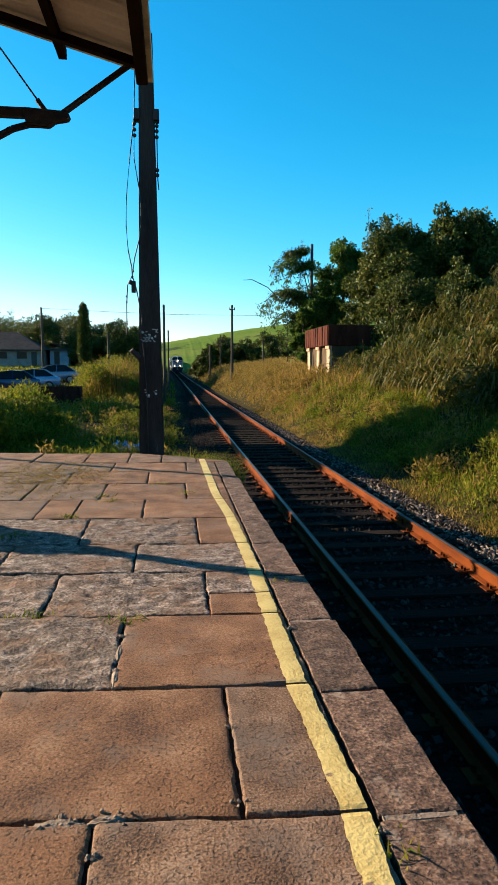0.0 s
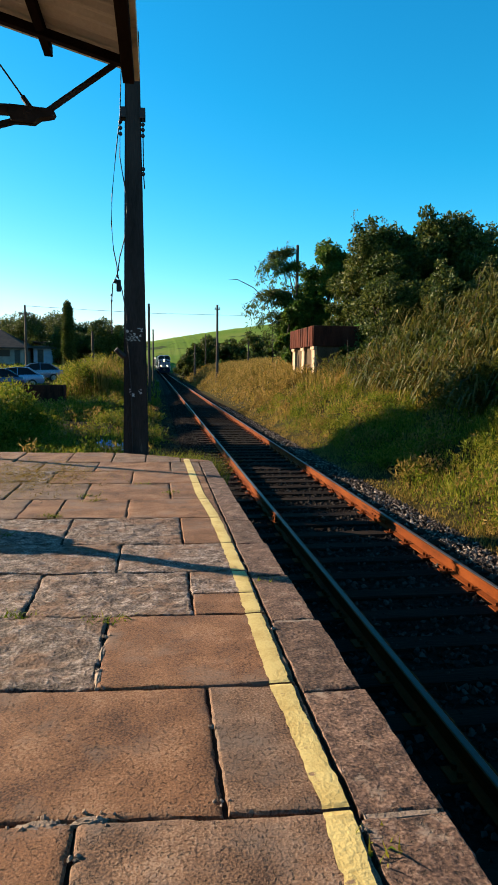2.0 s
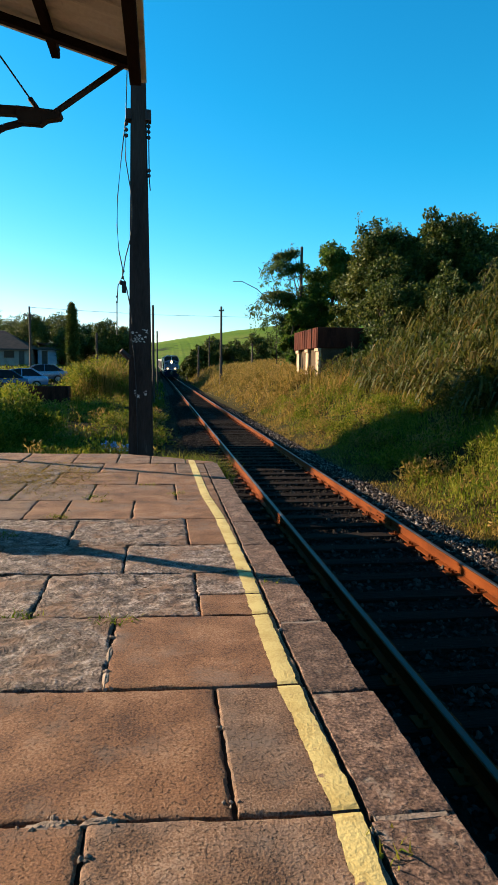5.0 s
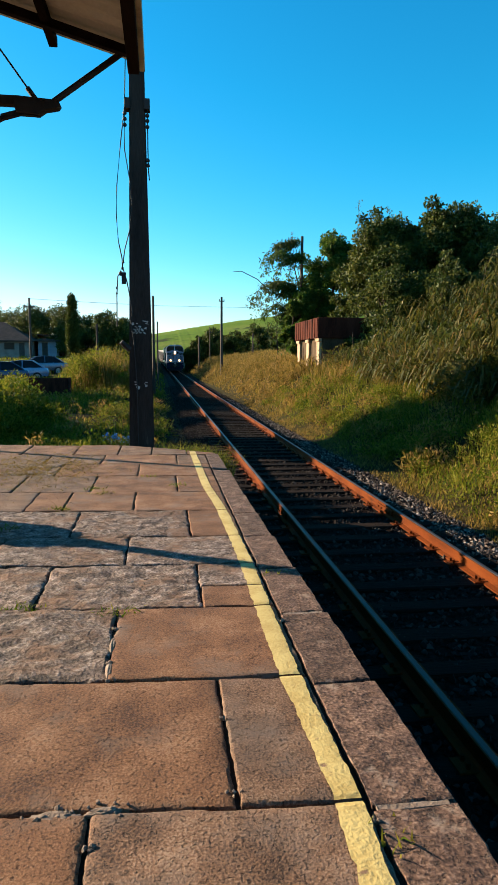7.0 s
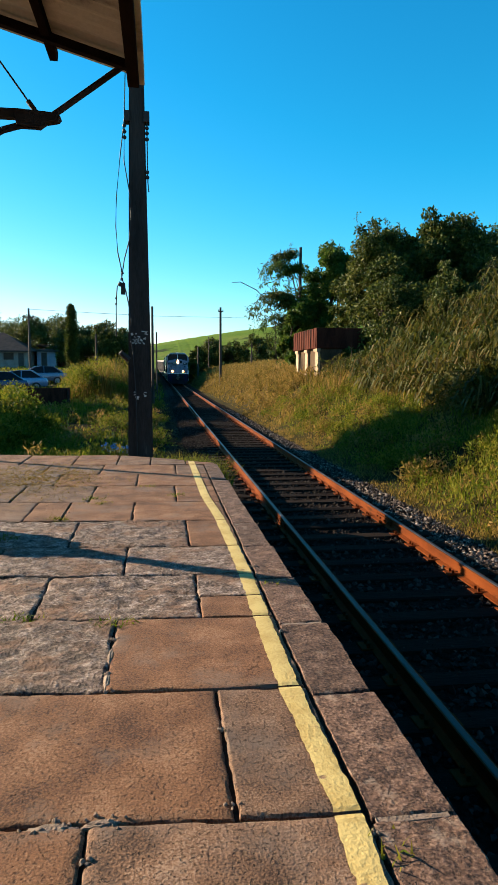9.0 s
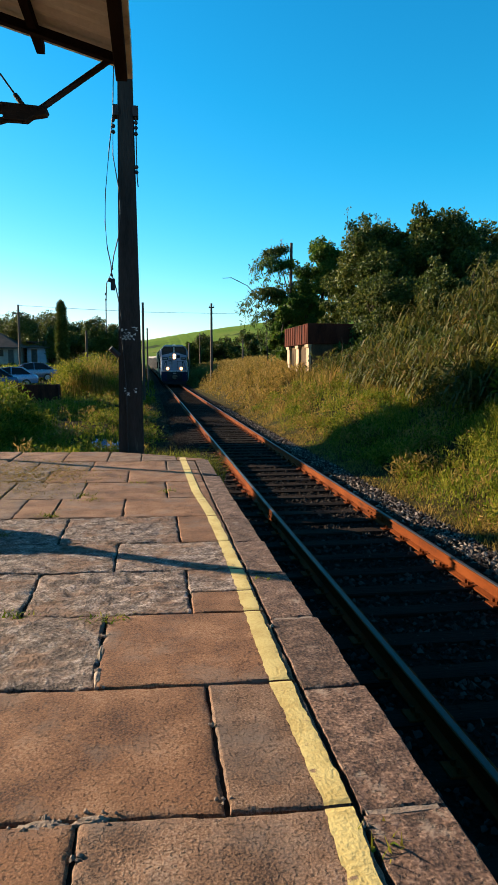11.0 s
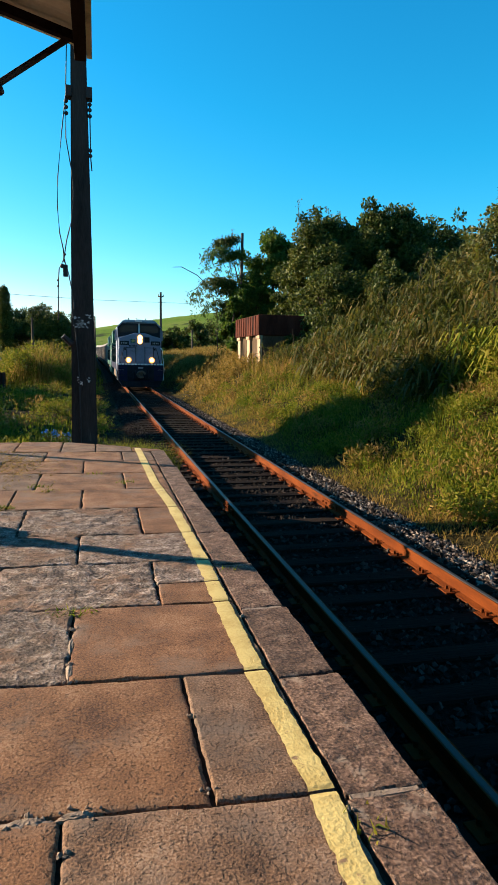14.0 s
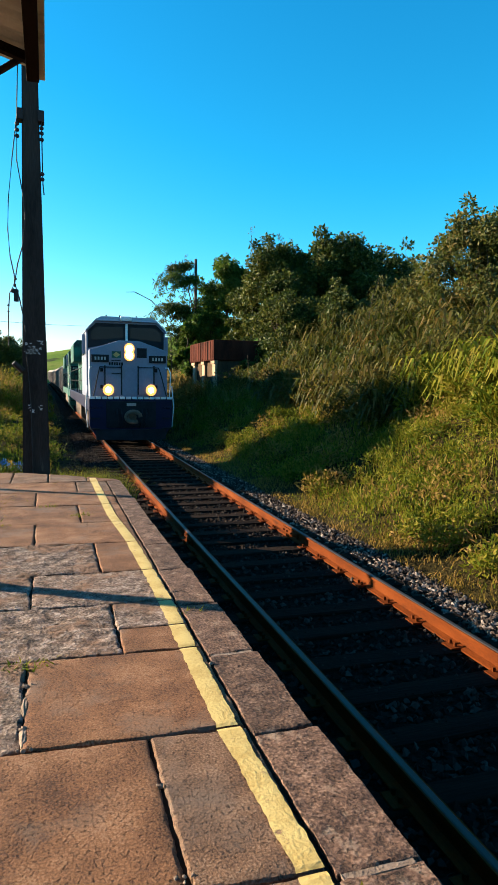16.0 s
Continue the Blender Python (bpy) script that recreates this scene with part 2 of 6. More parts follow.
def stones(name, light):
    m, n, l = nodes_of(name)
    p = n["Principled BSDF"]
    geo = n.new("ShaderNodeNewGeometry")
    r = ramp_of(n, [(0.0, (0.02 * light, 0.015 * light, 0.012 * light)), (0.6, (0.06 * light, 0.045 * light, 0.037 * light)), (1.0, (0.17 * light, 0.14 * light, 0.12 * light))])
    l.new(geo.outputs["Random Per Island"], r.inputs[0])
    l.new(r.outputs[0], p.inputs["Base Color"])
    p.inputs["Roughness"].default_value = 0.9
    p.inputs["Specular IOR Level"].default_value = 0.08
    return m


# same stone twice: near black stands for shade, pale for the sunlit shoulder
SHADED_PEBBLE = stones("shaded_ballast_stone", 0.3)
SUNLIT_PEBBLE = stones("sunlit_ballast_stone", 1.7)
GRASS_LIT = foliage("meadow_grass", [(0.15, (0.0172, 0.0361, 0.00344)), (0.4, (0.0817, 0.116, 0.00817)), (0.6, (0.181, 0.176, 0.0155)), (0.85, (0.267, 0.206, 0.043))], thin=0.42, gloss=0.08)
GRASS_DRY = foliage("dry_tall_grass", [(0.15, (0.0602, 0.0482, 0.00946)), (0.42, (0.163, 0.12, 0.0224)), (0.65, (0.275, 0.176, 0.0473)), (0.9, (0.292, 0.155, 0.0645))], thin=0.4, gloss=0.08)
REED = foliage("reed_leaves", [(0.15, (0.0126, 0.021, 0.0035)), (0.4, (0.0525, 0.063, 0.0084)), (0.6, (0.105, 0.091, 0.0168)), (0.78, (0.14, 0.0875, 0.0266)), (0.92, (0.175, 0.133, 0.063))], thin=0.45, gloss=0.2)
LEAF_DARK = foliage("dark_leaves", [(0.15, (0.0085, 0.0175, 0.003)), (0.45, (0.036, 0.056, 0.0085)), (0.65, (0.088, 0.1, 0.018)), (0.85, (0.16, 0.14, 0.032))], thin=0.28, gloss=0.16, rough=0.5)
LEAF_MID = foliage("green_leaves", [(0.15, (0.0155, 0.0387, 0.00516)), (0.5, (0.0516, 0.103, 0.0112)), (0.85, (0.138, 0.159, 0.0241))], thin=0.38, gloss=0.2)
LEAF_RUSSET = foliage("russet_leaves", [(0.15, (0.0206, 0.0327, 0.00602)), (0.5, (0.0731, 0.086, 0.0146)), (0.8, (0.155, 0.112, 0.0258)), (0.95, (0.198, 0.086, 0.0258))], thin=0.38, gloss=0.25)
BARK = surface("bark", [(0.3, (0.0204, 0.015, 0.0109)), (0.7, (0.0816, 0.0612, 0.0442))], scale=6, rough=0.9, bump=0.8, grain=40, stretch=(1, 1, .2))
WOODPOLE = surface("grey_wood_pole", [(0.3, (0.0272, 0.0204, 0.017)), (0.7, (0.0884, 0.068, 0.0544))], scale=4, rough=0.9, bump=0.5, grain=40, stretch=(1, 1, .1))
TANK = surface("stained_red_brown_concrete", [(0.3, (0.034, 0.0095, 0.006)), (0.7, (0.095, 0.03, 0.0195))], scale=2, rough=0.9, bump=0.6, grain=30,
               stretch=(1, 1, .25), stain=(0.0145, 0.007, 0.0055), stain_scale=1.5, stain_at=(0.5, 0.66), sheen=0.05)
RENDER = surface("stained_lime_render", [(0.3, (0.22, 0.12, 0.06)), (0.6, (0.4, 0.29, 0.19))], scale=2.5, rough=0.9, bump=0.6, grain=30, stretch=(1, 1, .2),
                 stain=(0.0476, 0.0306, 0.0238), stain_scale=1.6, stain_at=(0.52, 0.64))
WHITEWALL = surface("house_wall_paint", [(0.3, (0.17, 0.155, 0.14)), (0.7, (0.28, 0.26, 0.235))], scale=1.5, rough=0.9, bump=0.2, vary=0.05, stain=(0.12, 0.1, 0.085), stain_scale=0.8, stain_at=(0.55, 0.75), sheen=0.05)
# render with the shade of the tank's recesses put into its colour
SHADED_RENDER = surface("shade_darkened_render", [(0.3, (0.03, 0.022, 0.014)), (0.7, (0.11, 0.075, 0.048))], scale=2.5, rough=0.9, bump=0.6, grain=30, stretch=(1, 1, .3), sheen=0.04)
BLUEWALL = surface("pale_blue_wall_paint", [(0.3, (0.2, 0.27, 0.36)), (0.7, (0.32, 0.4, 0.5))], scale=1.5, rough=0.9, bump=0.2, vary=0.05)
TILE = surface("dark_clay_roof", [(0.3, (0.034, 0.019, 0.0136)), (0.7, (0.102, 0.0544, 0.0374))], scale=2, rough=0.9, bump=0.8, grain=9)
DARKWOOD = surface("dark_door_paint", [(0.3, (0.0204, 0.0204, 0.0204)), (0.7, (0.0612, 0.0544, 0.0476))], scale=5, rough=0.7, bump=0.2)
DARKGLASS = surface("dark_glass", [(0.3, (0.008, 0.01, 0.012)), (0.7, (0.018, 0.02, 0.024))], scale=1, rough=0.16, bump=0, vary=0)
for glossy, level in ((DARKGLASS, 0.12),):
    glossy.node_tree.nodes["Principled BSDF"].inputs["Specular IOR Level"].default_value = level
LOCO_WHITE = surface("grey_white_loco_paint", [(0.3, (0.12, 0.14, 0.2)), (0.6, (0.184, 0.213, 0.289))], scale=1.2, rough=0.5, bump=0.1, grain=20,
                     stain=(0.157, 0.157, 0.172), stain_scale=1.5, stain_at=(0.58, 0.75), vary=0.03)
LOCO_BLUE = surface("deep_blue_loco_paint", [(0.3, (0.00144, 0.00374, 0.0204)), (0.7, (0.00288, 0.0075, 0.0408))], scale=1.2, rough=0.5, bump=0.1, grain=20, vary=0.03,
                    stain=(0.012, 0.013, 0.0204), stain_scale=1.5, stain_at=(0.55, 0.7))
LOCO_BLUE.node_tree.nodes["Principled BSDF"].inputs["Specular IOR Level"].default_value = 0.15
LOCO_GREEN = surface("green_loco_paint", [(0.3, (0.008, 0.075, 0.055)), (0.7, (0.022, 0.14, 0.1))], scale=1.2, rough=0.5, bump=0.1, grain=20, vary=0.03,
                     stain=(0.012, 0.02, 0.017), stain_scale=0.9, stain_at=(0.48, 0.62))
LOCO_DARK = surface("sooty_black_paint", [(0.3, (0.007, 0.0085, 0.011)), (0.7, (0.021, 0.0235, 0.028))], scale=3, rough=0.7, bump=0.3, grain=30, sheen=0.1)
GRIME = surface("greasy_running_gear", [(0.3, (0.04, 0.028, 0.02)), (0.7, (0.19, 0.135, 0.095))], scale=3, rough=0.75, bump=0.4, grain=30)
HANDWHITE = surface("white_rail_paint", [(0.3, (0.55, 0.55, 0.55)), (0.7, (0.78, 0.78, 0.78))], scale=6, rough=0.5, bump=0.1)
HOPPER = surface("dusty_grey_wagon_paint", [(0.3, (0.136, 0.116, 0.102)), (0.7, (0.286, 0.258, 0.231))], scale=1, rough=0.7, bump=0.2, grain=20, stretch=(1, 1, .3),
                 stain=(0.109, 0.0476, 0.0272), stain_scale=1.5, stain_at=(0.55, 0.68))
LAMP = glow("headlight_lens", (1.0, 0.72, 0.38), 5.0)
# orange emission that imitates the glare around the headlights
LAMP_BLOOM = glow("headlight_bloom", (1.0, 0.38, 0.09), 0.5)
CAR_BLUE = surface("dark_blue_car_paint", [(0.3, (0.01, 0.02, 0.07)), (0.7, (0.016, 0.03, 0.09))], scale=1, rough=0.22, metal=0.3, bump=0, vary=0, coat=0.5)
CAR_PALE = surface("pale_blue_car_paint", [(0.3, (0.12, 0.2, 0.34)), (0.7, (0.16, 0.26, 0.42))], scale=1, rough=0.25, metal=0.2, bump=0, vary=0, coat=0.5)
CAR_GREY = surface("blue_grey_car_paint", [(0.3, (0.09, 0.12, 0.18)), (0.7, (0.12, 0.155, 0.22))], scale=1, rough=0.25, metal=0.4, bump=0, vary=0, coat=0.5)
RUBBER = surface("tyre_rubber", [(0.3, (0.012, 0.012, 0.012)), (0.7, (0.03, 0.03, 0.03))], scale=8, rough=0.85, bump=0.3)
ALLOY = surface("wheel_metal", [(0.3, (0.204, 0.204, 0.211)), (0.7, (0.306, 0.306, 0.313))], scale=5, rough=0.4, metal=0.8, bump=0.1)
CLEARLENS = surface("car_lamp_lens", [(0.3, (0.5, 0.5, 0.52)), (0.7, (0.7, 0.7, 0.72))], scale=5, rough=0.15, bump=0)
PLASTIC = surface("blue_and_white_litter", [(0.35, (0.08, 0.16, 0.4)), (0.5, (0.3, 0.4, 0.6)), (0.65, (0.7, 0.72, 0.75))], scale=6, rough=0.4, bump=0.2)


# ---------------------------------------------------------------- building helpers
def thing(name, label, category, group="", at=(0, 0, 0), turn=0, kind=""):
    ob = new(name)
    ob.empty_display_size = 0.2
    ob.matrix_basis = pose(*at, 0, 0, turn)
    return tagged(ob, label, category, group, kind)


def part(name, bm, material, parent=None, label="", smooth=False):
    me = bpy.data.meshes.new(name)
    bm.to_mesh(me)
    bm.free()
    me.materials.append(material)
    if smooth:
        me.polygons.foreach_set("use_smooth", [True] * len(me.polygons))
        me.set_sharp_from_angle(angle=radians(40))
    ob = new(name, me)
    if parent is not None:
        ob.parent = parent
    return tagged(ob, label)


def mesh_of(name, verts, faces, material):
    me = bpy.data.meshes.new(name)
    me.from_pydata(verts, [], faces)
    me.materials.append(material)
    me.update()
    return me


def box(bm, x0, x1, y0, y1, z0, z1, bev=0.0):
    g = bmesh.ops.create_cube(bm, size=1, matrix=Matrix.Translation(((x0 + x1) / 2, (y0 + y1) / 2, (z0 + z1) / 2)) @ Matrix.Diagonal((x1 - x0, y1 - y0, z1 - z0, 1)))
    if bev:
        edges = list({e for v in g["verts"] for e in v.link_edges})
        bmesh.ops.bevel(bm, geom=edges, offset=bev, segments=2, affect="EDGES", profile=0.6)
    return bm


def rod(bm, p0, p1, r0, r1=None, seg=10):
    p0, p1 = Vector(p0), Vector(p1)
    d = p1 - p0
    q = Vector((0, 0, 1)).rotation_difference(d).to_matrix().to_4x4()
    bmesh.ops.create_cone(bm, cap_ends=True, segments=seg, radius1=r0, radius2=r0 if r1 is None else r1, depth=d.length,
                          matrix=Matrix.Translation((p0 + p1) / 2) @ q)
    return bm


def beam(bm, p0, p1, w, h):
    """A square bar from p0 to p1."""
    p0, p1 = Vector(p0), Vector(p1)
    d = p1 - p0
    q = d.to_track_quat("Y", "Z").to_matrix().to_4x4()
    bmesh.ops.create_cube(bm, size=1, matrix=Matrix.Translation((p0 + p1) / 2) @ q @ Matrix.Diagonal((w, d.length, h, 1)))
    return bm


def tube(bm, pts, r, seg=6):
    pts = [Vector(p) for p in pts]
    rings = []
    for i, p in enumerate(pts):
        d = (pts[min(i + 1, len(pts) - 1)] - pts[max(i - 1, 0)]).normalized()
        a = d.orthogonal().normalized()
        b = d.cross(a)
        rr = r[i] if isinstance(r, (list, tuple)) else r
        rings.append([bm.verts.new(p + rr * (math.cos(k * math.tau / seg) * a + math.sin(k * math.tau / seg) * b)) for k in range(seg)])
    for r0, r1 in zip(rings, rings[1:]):
        best = min(range(seg), key=lambda s: (r0[0].co - r1[s].co).length)
        for k in range(seg):
            bm.faces.new((r0[k], r0[(k + 1) % seg], r1[(k + 1 + best) % seg], r1[(k + best) % seg]))
    bm.faces.new(rings[0][::-1])
    bm.faces.new(rings[-1])
    return bm


def prism(bm, outline, axis, a, b, bev=0.0):
    """An outline in the plane across the axis ('x': y, z; 'y': x, z; 'z': x, y), drawn out from a to b."""
    def at(u, v, w):
        return {"x": (w, u, v), "y": (u, w, v), "z": (u, v, w)}[axis]
    lo = [bm.verts.new(at(u, v, a)) for u, v in outline]
    hi = [bm.verts.new(at(u, v, b)) for u, v in outline]
    fs = [bm.faces.new(lo), bm.faces.new(hi[::-1])]
    n = len(lo)
    for i in range(n):
        fs.append(bm.faces.new((lo[i], hi[i], hi[(i + 1) % n], lo[(i + 1) % n])))
    bmesh.ops.recalc_face_normals(bm, faces=fs)
    if bev:
        bmesh.ops.bevel(bm, geom=list({e for f in fs for e in f.edges}), offset=bev, segments=2, affect="EDGES", profile=0.6)
    return bm


B = bmesh.new
LINE_STEPS = [-10, 60, *range(70, 211, 10), *range(230, 411, 20)]


def sweep(bm, outline, ys):
    """An outline across the track, drawn along the line's course."""
    rings = []
    for y in ys:
        sx, sz = track_shift(y)
        rings.append([bm.verts.new((u + float(sx), y, v + float(sz))) for u, v in outline])
    n = len(outline)
    fs = [bm.faces.new(rings[0]), bm.faces.new(rings[-1][::-1])]
    for r0, r1 in zip(rings, rings[1:]):
        fs += [bm.faces.new((r0[i], r1[i], r1[(i + 1) % n], r0[(i + 1) % n])) for i in range(n)]
    bmesh.ops.recalc_face_normals(bm, faces=fs)
    return bm



# ---------------------------------------------------------------- the ground
def smooth_step(a, b, t):
    t = np.clip((t - a) / (b - a), 0, 1)
    return t * t * (3 - 2 * t)


def terrain(x, y):
    x, y = np.asarray(x, float), np.asarray(y, float)
    swing, climb = track_shift(np.minimum(y, 420))
    off_line = np.abs(x - TRACK_X - swing)
    left = np.interp(y, [12, 30, 45, 61, 90, 120], [-0.72, -0.3, -0.05, 0.75, 1.55, 1.9])
    near = np.interp(x, [4.5, 5.4, 6.4, 7.6, 9.0, 11, 15, 30, 80], [-1.08, -0.98, -0.6, 0.05, 0.75, 1.2, 1.7, 2.5, 3.5])
    far = np.interp(x, [4.4, 5.0, 5.8, 6.8, 8.0, 10, 15, 30, 80], [-1.08, -0.92, -0.35, 0.35, 0.9, 1.3, 1.9, 2.6, 3.5])
    right = near + (far - near) * smooth_step(16, 30, y)
    bed = -1.1
    z = np.where(x > TRACK_X, np.maximum(right, bed), bed + (left - bed) * smooth_step(0.5, -1.6, x))
    open_field = smooth_step(205, 260, y)
    z = z * (1 - open_field) + 1.0 * open_field
    bumps = 0.15 * np.sin(1.3 * x + 0.7 * y) * np.sin(0.9 * y - 0.5 * x + 1) + 0.05 * np.sin(2.9 * x + 1.7) * np.sin(2.3 * y)
    z = z + bumps * (smooth_step(4.8, 6.2, x) + smooth_step(-0.3, -1.6, x))
    z = z + smooth_step(215, 430, y) * (15.8 + 0.17 * np.clip(x, -70, 110)) + 2.0 * np.sin(x / 55 + 1) * smooth_step(260, 420, y)
    z = z + (bed + climb - z) * smooth_step(3.9, 2.5, off_line) * smooth_step(60, 75, y) * smooth_step(245, 205, y)
    under = (x < 0.98) & (x > -6.9) & (y < 9.7)
    return np.where(under, -1.2, z)


def axis_steps(fine_lo, fine_hi, step, lo, hi):
    out = list(np.arange(fine_lo, fine_hi + 1e-6, step))
    s = step
    while out[-1] < hi:
        s *= 1.18
        out.append(min(hi, out[-1] + s))
    s, head = step, []
    p = fine_lo
    while p > lo:
        s *= 1.18
        p = max(lo, p - s)
        head.append(p)
    return np.array(head[::-1] + out)


def sheet(name, xs, ys, material):
    X, Y = np.meshgrid(xs, ys)
    Z = terrain(X, Y)
    v = np.stack([X.ravel(), Y.ravel(), Z.ravel()], 1)
    w, h = len(xs), len(ys)
    i = (np.arange(h - 1)[:, None] * w + np.arange(w - 1)[None, :]).ravel()
    f = np.stack([i, i + 1, i + 1 + w, i + w], 1)
    me = mesh_of(name, v.tolist(), f.tolist(), material)
    me.polygons.foreach_set("use_smooth", [True] * len(me.polygons))
    return new(name, me)


ground = sheet("ground", axis_steps(-14, 22, 0.45, -1500, 1500), axis_steps(-8, 70, 0.5, -900, 2500), EARTH)
ground.data.materials.append(HILLSIDE)
for poly in ground.data.polygons:
    if poly.center.y > 205:
        poly.material_index = 1
tagged(ground, "grassy ground rising in a bank beside the track to a green hill", "ground", kind="structure")

# ballast bed under the track
bm = B()
sweep(bm, [(0.55, -1.24), (0.95, -1.04), (1.5, -0.99), (4.05, -0.99), (4.75, -1.07), (5.0, -1.24)], LINE_STEPS)
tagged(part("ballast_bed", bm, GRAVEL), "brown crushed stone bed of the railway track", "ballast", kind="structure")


def scatter_stones(name, n, box_, size, seed, material=None):
    rng = np.random.default_rng(seed)
    x0, x1, y0, y1, zf = box_
    u = rng.random(n)
    px, py = rng.uniform(x0, x1, n), y0 + (y1 - y0) * u ** 1.6
    pz = zf(px, py)
    s = size * rng.uniform(0.5, 1.25, n)
    base = np.array([(1, 0, 0), (-1, 0, 0), (0, 1, 0), (0, -1, 0), (0, 0, .8), (0, 0, -.8)])
    tri = np.array([(0, 2, 4), (2, 1, 4), (1, 3, 4), (3, 0, 4), (2, 0, 5), (1, 2, 5), (3, 1, 5), (0, 3, 5)])
    jit = base[None] * rng.uniform(0.55, 1.3, (n, 6, 1)) + rng.normal(0, 0.16, (n, 6, 3))
    a = rng.uniform(0, math.tau, n)
    c, sn = np.cos(a)[:, None], np.sin(a)[:, None]
    rx, ry = jit[:, :, 0] * c - jit[:, :, 1] * sn, jit[:, :, 0] * sn + jit[:, :, 1] * c
    V = np.stack([rx, ry, jit[:, :, 2]], 2) * s[:, None, None] + np.stack([px, py, pz], 1)[:, None, :]
    F = tri[None] + (np.arange(n) * 6)[:, None, None]
    return new(name, mesh_of(name, V.reshape(-1, 3).tolist(), F.reshape(-1, 3).tolist(), material or SHADED_PEBBLE))


def bed_top(x, y):
    return np.interp(x, [0.55, 0.95, 1.5, 4.05, 4.75, 5.0], [-1.24, -1.04, -0.99, -0.99, -1.07, -1.24]) + 0.01


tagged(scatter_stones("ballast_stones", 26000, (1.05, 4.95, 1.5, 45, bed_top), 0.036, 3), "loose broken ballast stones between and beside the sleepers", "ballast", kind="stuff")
tagged(scatter_stones("shoulder_stones", 6500, (3.95, 4.72, 3.5, 40, bed_top), 0.036, 4, SUNLIT_PEBBLE), "loose ballast stones along the track's shoulder, coloured pale as if sunlit", "ballast", kind="stuff")
tagged(scatter_stones("path_stones", 5000, (0.2, 1.6, 10.5, 60, lambda x, y: np.maximum(terrain(x, y), bed_top(x, y)) + 0.005), 0.035, 5), "loose gravel beside the track beyond the platform", "gravel", kind="stuff")

# ---------------------------------------------------------------- the platform
PLAT_END = [(0.93, 9.95), (-0.08, 10.7), (-0.51, 10.97), (-2.86, 11.24), (-6.8, 11.6)]


def edge_x(y):
    return 1.02 - 0.0115 * (y - 1.8)


platform = thing("platform", "old stone railway platform of worn red-brown slabs", "platform", kind="structure")
bm = B()
prism(bm, [(1.09, -8), *[(x - 0.03 * (i == 0), y - 0.03) for i, (x, y) in enumerate(PLAT_END)], (-6.8, -8)], "z", -1.25, -0.022)
part("platform_core", bm, SOIL, platform, "dark earth between the slabs")


def plat_end_y(x):
    xs, ys = zip(*PLAT_END[::-1])
    return float(np.interp(x, xs, ys))


def wall_stone_rows():
    rng = random.Random(8)
    for k, z1 in enumerate((-0.13, -0.40, -0.68)):
        y = -7.9 + rng.random() * 0.4
        while y < 9.7:
            y2 = min(y + rng.uniform(0.5, 0.9), 9.9)
            b = B()
            box(b, edge_x(y) - 0.09, edge_x(y) - 0.02 + rng.uniform(-0.012, 0.012), y + 0.008, y2 - 0.008, z1 - 0.26, z1 - 0.012, 0.012)
            part("wall_stone", b, WALLSTONE, platform)
            y = y2


# ---------------------------------------------------------------- the track
def rail_profile(x):
    return [(x + a, RAIL_Z + b) for a, b in ((-0.07, -0.17), (0.07, -0.17), (0.07, -0.155), (0.012, -0.135), (0.011, -0.045), (0.036, -0.034), (0.036, -0.006),
                                            (-0.036, -0.006), (-0.036, -0.034), (-0.011, -0.045), (-0.012, -0.135), (-0.07, -0.155))]


for x in (1.93, 3.6):
    rail = thing("rail", "rust-orange steel rail with a polished running head", "rail", "rails of the track")
    bm = B()
    sweep(bm, rail_profile(x), LINE_STEPS)
    part("web_and_foot", bm, RUST, rail, "rusty orange web and foot")
    bm = B()
    sweep(bm, [(x - 0.024, RAIL_Z - 0.005), (x + 0.024, RAIL_Z - 0.005), (x + 0.017, RAIL_Z + 0.001), (x - 0.017, RAIL_Z + 0.001)], LINE_STEPS)
    part("running_head", bm, STEEL, rail, "polished steel running surface")
    for y in (9.55, 21.5, 33.5):
        for side in (-1, 1):
            bm = B()
            box(bm, x + side * 0.024 - 0.012, x + side * 0.024 + 0.012, y - 0.33, y + 0.33, RAIL_Z - 0.13, RAIL_Z - 0.05, 0.006)
            for k in (-0.24, -0.1, 0.1, 0.24):
                rod(bm, (x + side * 0.03, y + k, RAIL_Z - 0.09), (x + side * 0.06, y + k, RAIL_Z - 0.09), 0.014, seg=6)
            part("fishplate", bm, RUST, rail, "bolted rusty joint plate")


# ---------------------------------------------------------------- plants
def blades(name, xy, hgt, wid, material, seed, lean=0.45, z=None):
    """Grass: each blade bends once and tapers to a point."""
    rng = np.random.default_rng(seed)
    n = len(xy)
    zz = terrain(xy[:, 0], xy[:, 1]) if z is None else z
    p = np.stack([xy[:, 0], xy[:, 1], zz - 0.03], 1)
    a = rng.uniform(0, math.tau, n)
    side = np.stack([np.cos(a), np.sin(a), 0 * a], 1) * (wid * rng.uniform(0.6, 1.3, n))[:, None]
    b = rng.uniform(0, math.tau, n)
    tilt = np.stack([np.cos(b), np.sin(b), 0 * b], 1) * (hgt * lean * rng.uniform(0.2, 1.4, n))[:, None]
    up = np.stack([0 * a, 0 * a, hgt], 1)
    mid, tip = p + up * 0.6 + tilt * 0.35, p + up * rng.uniform(0.8, 1.0, n)[:, None] + tilt
    V = np.stack([p - side, p + side, mid + side * 0.7, mid - side * 0.7, tip], 1).reshape(-1, 3)
    i = np.arange(n) * 5
    quads = np.stack([i, i + 1, i + 2, i + 3], 1).tolist()
    tris = np.stack([i + 3, i + 2, i + 4], 1).tolist()
    return new(name, mesh_of(name, V.tolist(), quads + tris, material))


